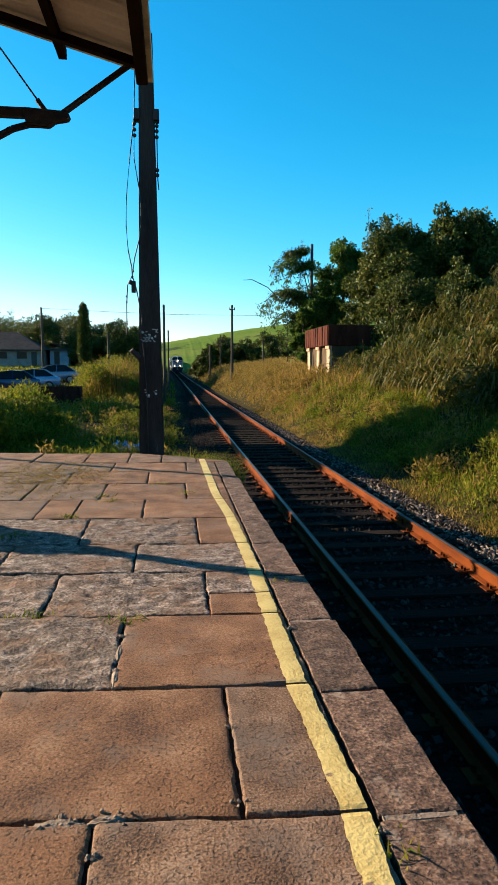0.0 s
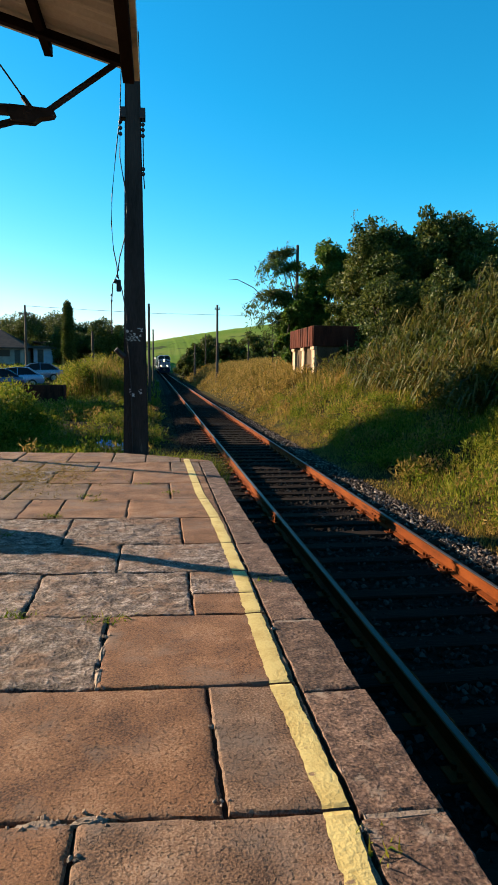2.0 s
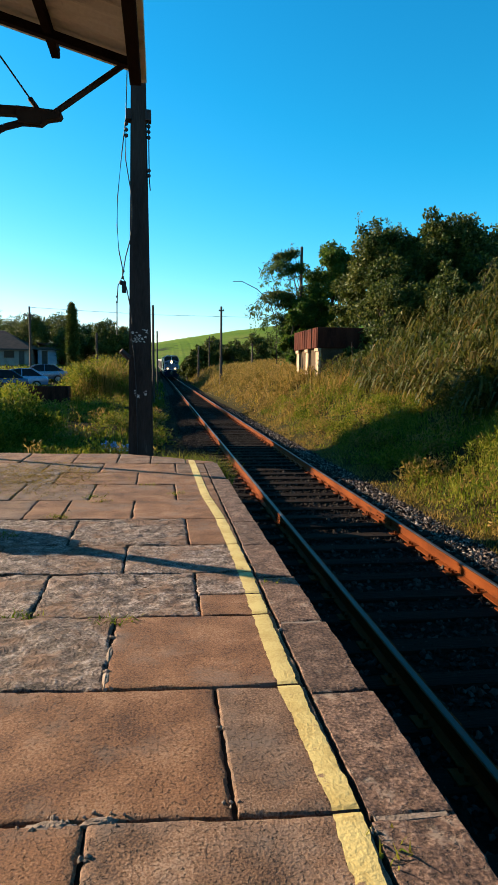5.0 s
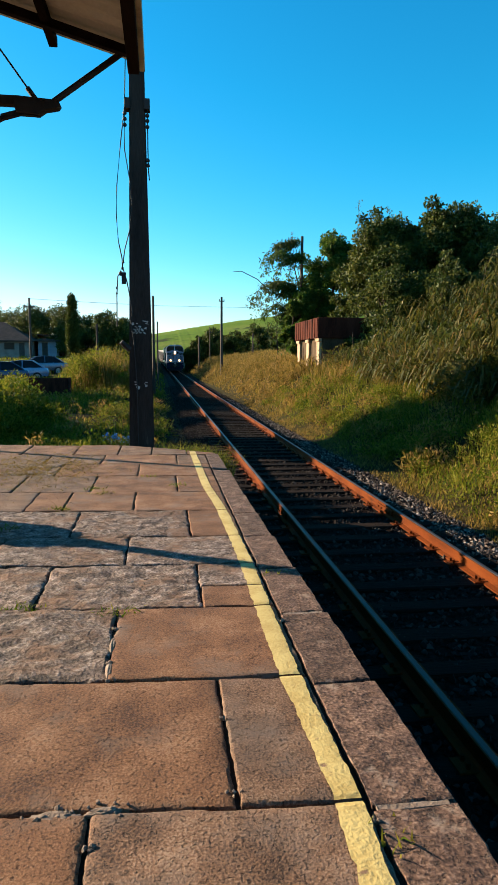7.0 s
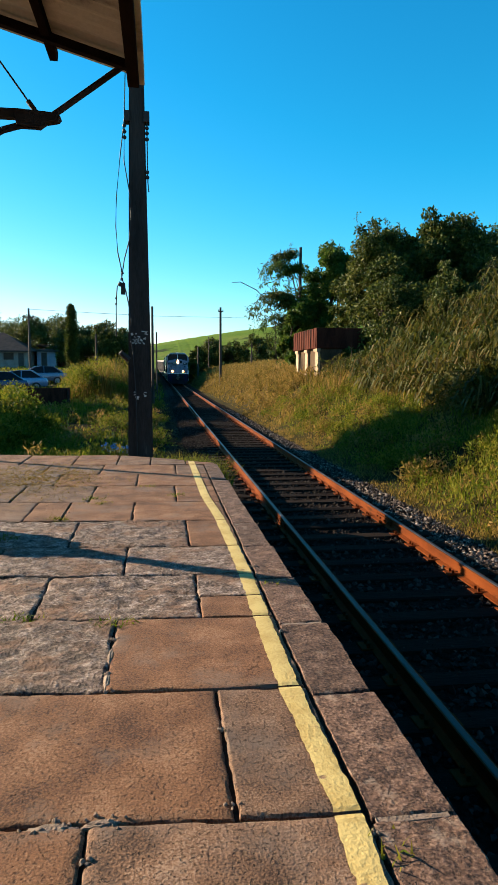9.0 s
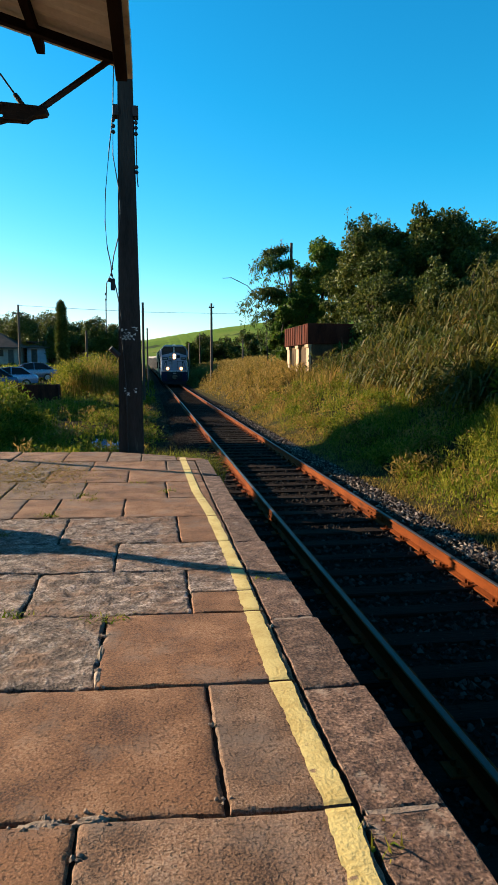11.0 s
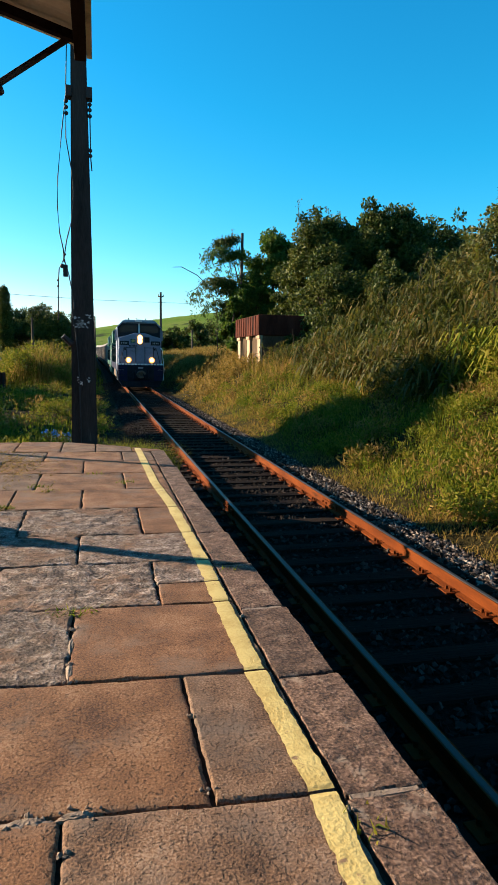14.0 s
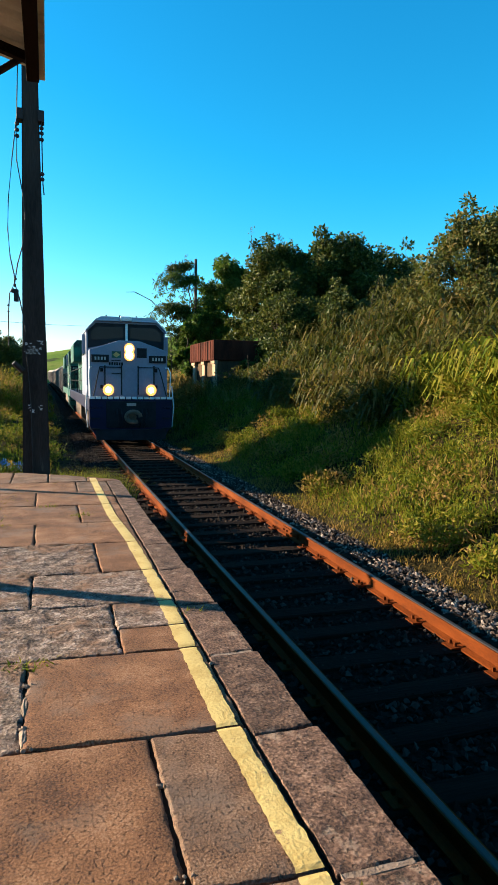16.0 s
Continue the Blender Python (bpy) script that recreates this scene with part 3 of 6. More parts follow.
def patchy(n, x0, x1, y0, y1, seed, power=1.0, thresh=-0.2, freq=0.5):
    rng = np.random.default_rng(seed)
    x, y = rng.uniform(x0, x1, n), y0 + (y1 - y0) * rng.random(n) ** power
    k = np.sin(freq * 2.1 * x + 1.3 * seed) * np.sin(freq * 1.7 * y + seed) + 0.6 * np.sin(freq * 5 * x + y) * np.sin(freq * 4.1 * y - x) + rng.normal(0, 0.35, n)
    keep = k > thresh
    return np.stack([x[keep], y[keep]], 1), rng


def leaf_cloud(centres, radii, n, size, seed, flat=0.75, droop=0.3, width=0.28):
    """Pointed, slightly folded leaves gathered in clumps."""
    rng = np.random.default_rng(seed)
    k = rng.choice(len(centres), n, p=radii ** 2 / np.sum(radii ** 2))
    d = rng.normal(0, 1, (n, 3))
    d /= np.linalg.norm(d, axis=1)[:, None]
    r = rng.random(n) ** 0.45
    pos = centres[k] + d * (radii[k] * r)[:, None] * np.array([1, 1, flat])
    axis = rng.normal(0, 1, (n, 3)) + d * 0.7 + np.array([0, 0, -droop])
    axis /= np.linalg.norm(axis, axis=1)[:, None]
    side = np.cross(axis, rng.normal(0, 1, (n, 3)))
    side /= np.linalg.norm(side, axis=1)[:, None]
    nor = np.cross(axis, side)
    s = (size * rng.uniform(0.6, 1.35, n))[:, None]
    V = np.stack([pos, pos + axis * s * 0.5 + side * s * width + nor * s * 0.08, pos + axis * s, pos + axis * s * 0.5 - side * s * width + nor * s * 0.08], 1).reshape(-1, 3)
    i = np.arange(n) * 4
    return V.tolist(), np.concatenate([np.stack([i, i + 1, i + 2], 1), np.stack([i, i + 2, i + 3], 1)]).tolist()


def tree(name, label, category, at, height, spread, leaves, size, material, seed, clumps=46, low=0.25, trunk_r=0.16, clump_r=0.24, stems=1, group=""):
    """A plant with tapered trunk and limbs, and a crown of many leaf clumps with gaps between them."""
    rng = np.random.default_rng(seed)
    x, y = at
    z = float(terrain(x, y)) - 0.1
    ob = thing(name, label, category, group, (x, y, z))
    cs, rs = [], []
    for _ in range(clumps):
        u = rng.random()
        h = low + (1 - low) * u ** 0.8
        prof = math.sin(math.pi * min(0.97, max(0.06, (h - low) / (1.05 - low) * 0.78 + 0.2))) ** 0.7
        a = rng.uniform(0, math.tau)
        rr = spread * prof * math.sqrt(rng.uniform(0.15, 1)) * rng.uniform(0.75, 1.12)
        cs.append((rr * math.cos(a), rr * math.sin(a), height * h * rng.uniform(0.9, 1.0)))
        rs.append(spread * clump_r * rng.choice((0.45, 0.7, 1.0, 1.3)) * rng.uniform(0.8, 1.15))
    cs, rs = np.array(cs), np.array(rs)
    bm = B()
    for s in range(stems):
        off = Vector((rng.normal(0, 0.25), rng.normal(0, 0.25), 0)) * (stems > 1)
        top = Vector((rng.normal(0, 0.12) * spread, rng.normal(0, 0.12) * spread, height * 0.8))
        pts = [off, off + top * 0.3 + Vector((rng.normal(0, .1), rng.normal(0, .1), 0)), off + top * 0.65 + Vector((rng.normal(0, .2), rng.normal(0, .2), 0)), off + top]
        tube(bm, pts, [trunk_r, trunk_r * 0.75, trunk_r * 0.45, trunk_r * 0.15], 7)
    part("trunk", bm, BARK, ob, smooth=True)
    for i in rng.choice(len(cs), min(9, len(cs)), replace=False):
        c = Vector(cs[i])
        start = Vector((0, 0, min(c.z * 0.6, height * 0.6)))
        bm = B()
        tube(bm, [start, start.lerp(c, 0.5) + Vector((0, 0, 0.15 * spread * rng.random())), c], [trunk_r * 0.4, trunk_r * 0.25, trunk_r * 0.06], 5)
        part("limb", bm, BARK, ob, smooth=True)
    # loose sprays that break the outline
    out = rng.choice(len(cs), max(3, len(cs) // 3))
    way = cs[out] - np.array([0, 0, height * 0.45])
    way /= np.linalg.norm(way, axis=1)[:, None] + 1e-6
    sprays = cs[out] + way * (rs[out] * rng.uniform(0.9, 1.35, len(out)))[:, None]
    cs, rs = np.concatenate([cs, sprays]), np.concatenate([rs, rs[out] * 0.4])
    v, f = leaf_cloud(cs, rs, leaves, size, seed + 1)
    crown = new("crown", mesh_of("crown", v, f, material))
    crown.parent = ob
    return ob


def weeds(name, n_clumps, x0, x1, y0, y1, height, radius, per, size, material, seed, label, power=1.3, thresh=-0.1, freq=0.5, keep=None, width=0.16):
    """Low leafy growth in uneven humps on the ground."""
    xy, r = patchy(n_clumps, x0, x1, y0, y1, seed, power, thresh, freq)
    if keep is not None:
        xy = xy[keep(xy[:, 0], xy[:, 1])]
    n = len(xy)
    rad = radius * r.uniform(0.5, 1.4, n)
    c = np.stack([xy[:, 0], xy[:, 1], terrain(xy[:, 0], xy[:, 1]) + (height(xy[:, 0], xy[:, 1]) if callable(height) else height) * r.uniform(0.15, 1.0, n)], 1)
    v, f = leaf_cloud(c, rad, n * per, size, seed + 1, flat=0.9, droop=-0.6, width=width)
    return tagged(new(name, mesh_of(name, v, f, material)), label, "weeds", kind="stuff")


def canes(name, xy, h, per, leaf, material, seed, label):
    """Upright canes, each with long strap leaves that arch over and hang."""
    rng = np.random.default_rng(seed)
    n = len(xy)
    foot = np.stack([xy[:, 0], xy[:, 1], terrain(xy[:, 0], xy[:, 1]) - 0.05], 1)
    lean = rng.normal(0, 0.12, (n, 3)) * h[:, None] * np.array([1, 1, 0])
    top = foot + lean + np.stack([0 * h, 0 * h, h], 1)
    a = rng.uniform(0, math.tau, n)
    w = np.stack([np.cos(a), np.sin(a), 0 * a], 1) * 0.012
    V = [np.stack([foot - w, foot + w, top + w * 0.4, top - w * 0.4], 1).reshape(-1, 3)]
    F = (np.arange(n)[:, None] * 4 + np.arange(4)).tolist()
    m = n * per
    k = np.repeat(np.arange(n), per)
    u = rng.uniform(0.2, 1.0, m)
    p0 = foot[k] + (top[k] - foot[k]) * u[:, None]
    b = rng.uniform(0, math.tau, m)
    out = np.stack([np.cos(b), np.sin(b), 0 * b], 1)
    side = np.stack([-np.sin(b), np.cos(b), 0 * b], 1) * (leaf * 0.05 * rng.uniform(0.7, 1.3, m))[:, None]
    ln = (leaf * rng.uniform(0.6, 1.3, m))[:, None]
    rise = rng.uniform(0.35, 0.75, m)[:, None]
    z = np.array([0, 0, 1.0])
    p1 = p0 + out * ln * 0.3 + z * ln * rise * 0.55
    p2 = p0 + out * ln * 0.65 + z * ln * rise * 0.5
    p3 = p0 + out * ln * 0.92 + z * ln * (rise - 0.75)
    V.append(np.stack([p0 - side * 0.5, p0 + side * 0.5, p1 + side, p1 - side, p2 + side * 0.8, p2 - side * 0.8, p3], 1).reshape(-1, 3))
    i = n * 4 + np.arange(m) * 7
    F += np.stack([i, i + 1, i + 2, i + 3], 1).tolist() + np.stack([i + 3, i + 2, i + 4, i + 5], 1).tolist() + np.stack([i + 5, i + 4, i + 6], 1).tolist()
    return tagged(new(name, mesh_of(name, np.concatenate(V).tolist(), F, material)), label, "reeds", kind="stuff")


def mound(x, y):
    return 1.75 * np.clip(1.15 - 0.55 * ((x + 3.2) / 1.7) ** 2 + 0.22 * np.sin(2.3 * x + y) - 0.25 * ((y - 38) / 6) ** 2, 0.3, 1.2)


def grasses():
    weeds("bank_weeds", 2300, 5.2, 12.5, 3.5, 32, lambda x, y: 0.2 + 0.3 * np.clip(np.sin(2.1 * x + y) * np.sin(1.4 * y - 0.7 * x), 0, 1), 0.22, 60, 0.1, GRASS_LIT, 111, "leafy yellow-green weeds in humps on the bank", 1.2)
    weeds("bank_brush", 1100, 5.3, 12.5, 5, 34, 0.26, 0.28, 50, 0.12, GRASS_DRY, 113, "dry brown and straw-coloured weeds on the bank", 1.0, 0.0, 0.8)
    weeds("field_weeds", 2800, -14, 0.3, 12, 46, 0.2, 0.26, 46, 0.10, GRASS_LIT, 115, "leafy green weeds in humps beyond the platform", 1.4, -0.1, 0.4,
          keep=lambda x, y: y > 11.9 - 0.2 * x)
    weeds("field_straw", 700, -14, 0.3, 13, 46, 0.3, 0.3, 40, 0.13, GRASS_DRY, 125, "straw-coloured weeds in the field", 1.2, 0.2, 0.7, keep=lambda x, y: y > 12.5 - 0.2 * x)
    weeds("field_hump", 420, -7.5, -3.0, 15.5, 20.5, lambda x, y: 1.25 * np.clip(1.1 - ((x + 5.0) / 2.1) ** 2, 0.12, 1), 0.34, 70, 0.13, GRASS_LIT, 127, "sunlit leafy hump of weeds in the field", 1.0, -0.7)
    weeds("far_bank_weeds", 1700, 5.2, 14, 32, 115, 0.5, 0.5, 34, 0.2, GRASS_DRY, 117, "tall dry brush along the far bank", 1.2, -0.3)
    weeds("field_brush", 380, -5.3, -1.6, 34, 44, mound, 0.42, 80, 0.15, GRASS_LIT, 119, "tall sunlit brush in the field", 1.0, -0.6)
    weeds("reed_leaves", 900, 7.9, 15, 15, 30, 1.0, 0.4, 40, 0.26, REED, 121, "dense leafy growth among the reeds on the upper bank", 1.0, -0.3, width=0.1)
    weeds("bank_shrubs", 800, 8.5, 14, 21, 31, lambda x, y: np.interp(x, [8.5, 10, 13], [0.35, 1.2, 2.1]), 0.4, 60, 0.17, LEAF_DARK, 129, "dark leafy shrubs on the upper bank", 1.0, -0.7, width=0.27)
    weeds("shrub_tips", 260, 8.7, 13, 17, 30, lambda x, y: np.interp(x, [8.5, 10, 13], [0.5, 1.4, 2.3]), 0.3, 46, 0.15, LEAF_RUSSET, 131, "olive leafy shoots among the reeds", 1.0, -0.4, width=0.24)
    weeds("cane_leaves", 420, 8.6, 13.5, 8.5, 15, 0.9, 0.35, 46, 0.3, GRASS_LIT, 123, "bright green leafy growth on the upper bank", 1.0, -0.8, width=0.07)
    # the bank beside the track
    xy, r = patchy(52000, 4.9, 12.5, 3, 30, 11, 1.3, -0.35)
    h = np.interp(xy[:, 0], [4.9, 5.8, 7.5, 12], [0.08, 0.22, 0.34, 0.5]) * r.uniform(0.5, 1.3, len(xy))
    tagged(blades("bank_grass", xy, h, 0.011, GRASS_LIT, 12), "thick yellow-green grass on the railway bank", "grass", kind="stuff")
    xy, r = patchy(36000, 4.9, 16, 26, 105, 13, 1.2, -0.4)
    h = np.interp(xy[:, 0], [4.9, 6.2, 8, 16], [0.15, 0.5, 0.9, 1.1]) * r.uniform(0.5, 1.25, len(xy))
    tagged(blades("dry_bank_grass", xy, h, 0.024, GRASS_DRY, 14), "tall dry straw-coloured grass along the far bank", "grass", kind="stuff")
    # short growth at the ballast's edge
    xy, r = patchy(26000, 4.62, 6.0, 3.4, 36, 15, 1.3, -0.1, 1.2)
    tagged(blades("verge_grass", xy, 0.12 * r.uniform(0.4, 1.5, len(xy)), 0.008, GRASS_DRY, 16, lean=0.9), "short dry grass at the edge of the ballast", "grass", kind="stuff")
    # the field beyond the platform
    xy, r = patchy(46000, -16, 0.2, 11.4, 46, 17, 1.5, -0.3, 0.35)
    h = np.interp(xy[:, 0], [-16, -2, -0.5, 0.2], [0.26, 0.28, 0.22, 0.12]) * r.uniform(0.5, 1.4, len(xy))
    tagged(blades("field_grass", xy, h, 0.013, GRASS_LIT, 18), "rough green and yellow grass beyond the platform", "grass", kind="stuff")
    xy, r = patchy(5400, -5.3, -1.6, 34, 44, 19, 1.0, -0.5)
    tagged(blades("tall_field_grass", xy, 1.15 * mound(xy[:, 0], xy[:, 1]) * r.uniform(0.45, 1.15, len(xy)), 0.024, GRASS_DRY, 20), "mound of tall sunlit grass in the field", "grass", kind="stuff")
    xy, r = patchy(14000, -26, 0.4, 44, 110, 21, 1.1, -0.4)
    tagged(blades("far_field_grass", xy, 0.3 * r.uniform(0.5, 1.3, len(xy)), 0.05, GRASS_LIT, 22), "far rough grass in front of the houses", "grass", kind="stuff")
    # tuft at the platform's corner
    r = np.random.default_rng(23)
    xy = np.stack([r.normal(0.45, 0.33, 4200).clip(-0.25, 1.2), r.normal(11.3, 0.35, 4200).clip(10.2, 12.4)], 1)
    xy = xy[xy[:, 1] > 10.05 + 0.75 * (0.93 - xy[:, 0])]
    tagged(blades("corner_grass", xy, 0.8 * r.uniform(0.55, 1.15, len(xy)), 0.007, GRASS_LIT, 24, z=np.full(len(xy), -0.85)), "clump of green grass at the platform's end", "grass", kind="stuff")
    xy = np.stack([r.normal(-1.7, 0.5, 3600), r.normal(8.7, 0.7, 3600)], 1)
    tagged(blades("dry_straw", xy, 0.035 * r.uniform(0.4, 1.5, len(xy)), 0.006, GRASS_DRY, 30, lean=3.5, z=np.full(len(xy), 0.015)), "dry straw scattered on the platform", "straw", kind="stuff")
    # weeds in the platform's joints
    spots = [(-0.24, 3.62, 90), (-0.78, 3.75, 90), (-0.95, 6.3, 160), (-0.7, 7.3, 60), (-0.62, 7.0, 60), (0.74, 1.72, 22), (0.25, 7.4, 60), (-0.1, 8.0, 60), (-1.3, 5.6, 120), (0.8, 4.2, 30)]
    xs = np.concatenate([np.stack([r.normal(x, 0.06, n), r.normal(y, 0.035, n)], 1) for x, y, n in spots])
    tagged(blades("joint_weeds", xs, 0.055 * r.uniform(0.4, 1.5, len(xs)), 0.007, GRASS_LIT, 25, lean=0.9, z=np.full(len(xs), -0.01)), "small weeds growing in the slab joints", "weed", kind="stuff")
    # reeds on the upper bank
    xy, r = patchy(6000, 7.9, 15, 14, 30, 26, 1.0, -0.2)
    tagged(blades("reed_bed", xy, np.interp(xy[:, 0], [7.9, 9.2, 12], [0.6, 1.1, 1.7]) * r.uniform(0.4, 1.1, len(xy)), 0.016, GRASS_DRY, 27, lean=0.4), "dry brown reed stalks on the bank", "reeds", kind="stuff")
    xy, r = patchy(1500, 8.2, 15.5, 14.5, 26.5, 31, 1.0, -0.6, 0.7)
    hump = 1 + 0.3 * np.sin(1.1 * xy[:, 0] + 0.6 * xy[:, 1]) + 0.2 * np.sin(2.3 * xy[:, 1] - xy[:, 0])
    canes("leafy_reeds", xy, np.interp(xy[:, 0], [8.1, 9.3, 12], [0.8, 1.35, 2.2]) * hump * r.uniform(0.55, 1.2, len(xy)), 10, 0.72, REED, 33, "tall brownish-green leafy reeds on the bank")
    xy, r = patchy(1100, 8.9, 14, 7.5, 15, 28, 1.0, -0.6)
    canes("cane_grass", xy, 1.35 * r.uniform(0.5, 1.2, len(xy)), 12, 0.7, GRASS_LIT, 35, "tall bright green cane grass near the track")


def woods():
    T = tree
    T("tree", "large dense dark green tree on the bank", "tree", (16.8, 36), 8.1, 4.2, 70000, 0.2, LEAF_DARK, 41, clumps=190, low=0.04, clump_r=0.2)
    T("tree", "dense dark green tree on the bank", "tree", (13.0, 36), 7.9, 3.2, 60000, 0.19, LEAF_DARK, 40, clumps=170, low=0.04, clump_r=0.22)
    T("tree", "large dense dark green tree on the bank", "tree", (20.8, 38), 7.6, 4.2, 46000, 0.22, LEAF_DARK, 42, clumps=120, low=0.06)
    T("tree", "round bushy tree behind the old tank", "tree", (11.4, 42), 8.2, 2.1, 28000, 0.19, LEAF_MID, 43, clumps=80, low=0.06, clump_r=0.28)
    T("bush", "leafy green bush hanging over the old tank", "bush", (11.6, 32), 4.6, 2.3, 20000, 0.16, LEAF_DARK, 44, clumps=60, low=0.05, stems=3)
    T("bush", "dark tangled bush above the reeds", "bush", (14.2, 30.5), 4.2, 2.8, 30000, 0.16, LEAF_DARK, 45, clumps=60, low=0.05, stems=3)
    T("bush", "tangled brown-green bush above the reeds", "bush", (16.0, 26), 4.4, 2.8, 22000, 0.15, LEAF_RUSSET, 46, clumps=60, low=0.05, stems=3)
    T("tree", "open tree with russet and green leaves", "tree", (15.0, 20.5), 6.0, 2.5, 19000, 0.16, LEAF_RUSSET, 47, clumps=110, low=0.12, clump_r=0.22)
    T("tree", "open tree with russet and green leaves", "tree", (18.4, 22.5), 6.6, 2.8, 24000, 0.16, LEAF_RUSSET, 48, clumps=100, low=0.12, clump_r=0.22)
    T("bush", "leafy green bush between the bamboo and the tank", "bush", (10.2, 41), 5.6, 1.5, 11000, 0.18, LEAF_MID, 51, clumps=40, low=0.05, stems=3)
    T("bush", "small bright green bush beside the tank", "bush", (9.0, 40.6), 4.6, 1.35, 12000, 0.2, LEAF_MID, 49, clumps=30, low=0.1, stems=2)
    T("bush", "leafy bush in front of the old tank", "bush", (9.9, 30.4), 2.2, 1.0, 4000, 0.15, LEAF_DARK, 50, clumps=26, low=0.05, stems=2, trunk_r=0.05)
    # hedge and trees in the distance
    rng = random.Random(5)
    for k, (x, y, h, s) in enumerate([(4.9, 118, 3.9, 1.7), (6.6, 116, 4.6, 2.2), (8.2, 121, 4.6, 2.2), (11.6, 119, 4.8, 2.4), (9.6, 118, 5.4, 2.8), (13.4, 115, 4.9, 2.8), (17, 112, 5.2, 2.8), (21, 118, 5.6, 3), (25, 112, 6, 3), (29, 110, 7, 4)]):
        T("hedge_tree", "distant dark green hedge tree", "tree", (x, y), h, s, 7000, 0.34, LEAF_DARK, 60 + k, clumps=44, low=0.05, group="hedge beside the line")
    for k, (x, y, h, s) in enumerate([(-13.5, 100, 7.2, 3.6), (-16.5, 104, 7.6, 3.6), (-10.0, 98, 5.9, 2.6), (-7.6, 92, 6.6, 2.6), (-5.2, 95, 5.2, 2.6), (-6.6, 104, 5.4, 3), (-9, 108, 5.9, 3),
                                          (-18.4, 96.5, 7.4, 3.0), (-12.6, 94, 5.2, 2.4), (-5.6, 90, 4.2, 2.2), (-26, 118, 8.1, 4.5), (-31, 122, 8.4, 5), (-7, 140, 6.7, 5), (-22, 112, 6.3, 4)]):
        T("far_tree", "distant dark leafy tree behind the houses", "tree", (x, y), h, s, 11000, 0.27, LEAF_DARK, 80 + k, clumps=60, low=0.04, clump_r=0.3, group="trees behind the houses")
    # the cypress
    x, y = -10.45, 80
    z = float(terrain(x, y))
    cy = thing("cypress_tree", "tall narrow dark cypress tree", "tree", at=(x, y, z))
    bm = B()
    tube(bm, [(0, 0, -0.1), (0, 0, 3), (0, 0, 7)], [0.16, 0.12, 0.03], 7)
    part("trunk", bm, BARK, cy)
    r = np.random.default_rng(90)
    hs = r.uniform(0.3, 7.9, 170)
    cs = np.stack([r.normal(0, 0.07, 170), r.normal(0, 0.07, 170), hs], 1)
    rs = np.interp(hs, [0.3, 2, 5, 7.2, 8.0], [0.6, 0.76, 0.72, 0.5, 0.3])
    v, f = leaf_cloud(cs, rs, 30000, 0.17, 91, droop=-1.0)
    new("crown", mesh_of("crown", v, f, LEAF_DARK)).parent = cy
    # the bamboo clump behind the tank: culms that arch over to the left, leaves hanging from them
    gx, gy = 9.9, 42.0
    gz = float(terrain(gx, gy))
    pl = thing("bamboo_clump", "arching bamboo clump with drooping leafy culms", "bamboo", at=(gx, gy, gz))
    r = np.random.default_rng(92)
    culms = [(6.7, 7.9, 7.2, -0.2), (7.05, 8.4, 7.9, 0.4), (7.45, 7.7, 6.8, -0.5), (7.85, 8.5, 8.2, 0.2), (8.4, 7.9, 6.9, -0.2), (5.8, 6.2, 5.2, -0.3), (6.1, 6.25, 5.0, 0.5),
             (6.5, 6.3, 5.1, -0.6), (6.9, 6.3, 4.9, 0.1), (7.4, 6.2, 4.8, -0.4), (6.3, 5.0, 3.9, 0.3), (7.0, 4.9, 3.3, -0.5), (7.6, 5.0, 2.9, 0.6), (8.1, 5.2, 2.9, -0.4), (8.2, 4.4, 2.3, 0.0)]
    for k, (tx, top, tz, dy) in enumerate(culms):
        tx, top, tz = tx - gx, top - gz, tz - gz
        base = np.array([r.uniform(-0.3, 0.3), r.uniform(-0.3, 0.3), -0.1])
        tip, ctrl = np.array([tx, dy, tz]), np.array([tx * 0.35, dy * 0.4, 2 * top - tz * 0.5])
        ts = np.linspace(0, 1, 22)[:, None]
        pts = (1 - ts) ** 2 * base + 2 * ts * (1 - ts) * ctrl + ts ** 2 * tip
        bm = B()
        tube(bm, pts.tolist(), np.linspace(0.032, 0.01, 22).tolist(), 5)
        part("culm", bm, BARK, pl)
        far = pts[13:] if tz > 5.5 else pts[9:]
        cs, rs = [], []
        for i, c in enumerate(far):
            t = i / (len(far) - 1)
            for _ in range(3):
                cs.append(c + np.array([r.normal(0, 0.16), r.normal(0, 0.22), -abs(r.normal(0, 0.2))]))
                rs.append(0.26 - 0.12 * t)
        v, f = leaf_cloud(np.array(cs), np.array(rs), 620, 0.25, 300 + k, droop=1.3, width=0.12)
        new("leaves", mesh_of("leaves", v, f, LEAF_DARK if k % 2 else LEAF_MID)).parent = pl
    # a bare arching cane
    cane = thing("arching_cane", "thin bare arching cane above the bushes", "plant", at=(9.6, 52, float(terrain(9.6, 52)) - 0.1))
    bm = B()
    tube(bm, [(0, 0, 0), (-0.1, 0, 4.0), (-0.6, 0, 5.6), (-1.7, 0, 6.7), (-3.0, 0, 7.3), (-3.7, 0, 7.25)], [0.05, 0.045, 0.04, 0.035, 0.03, 0.02], 5)
    part("stem", bm, BARK, cane)
    # bare leafy shoots that stand above the crowns
    r = np.random.default_rng(93)
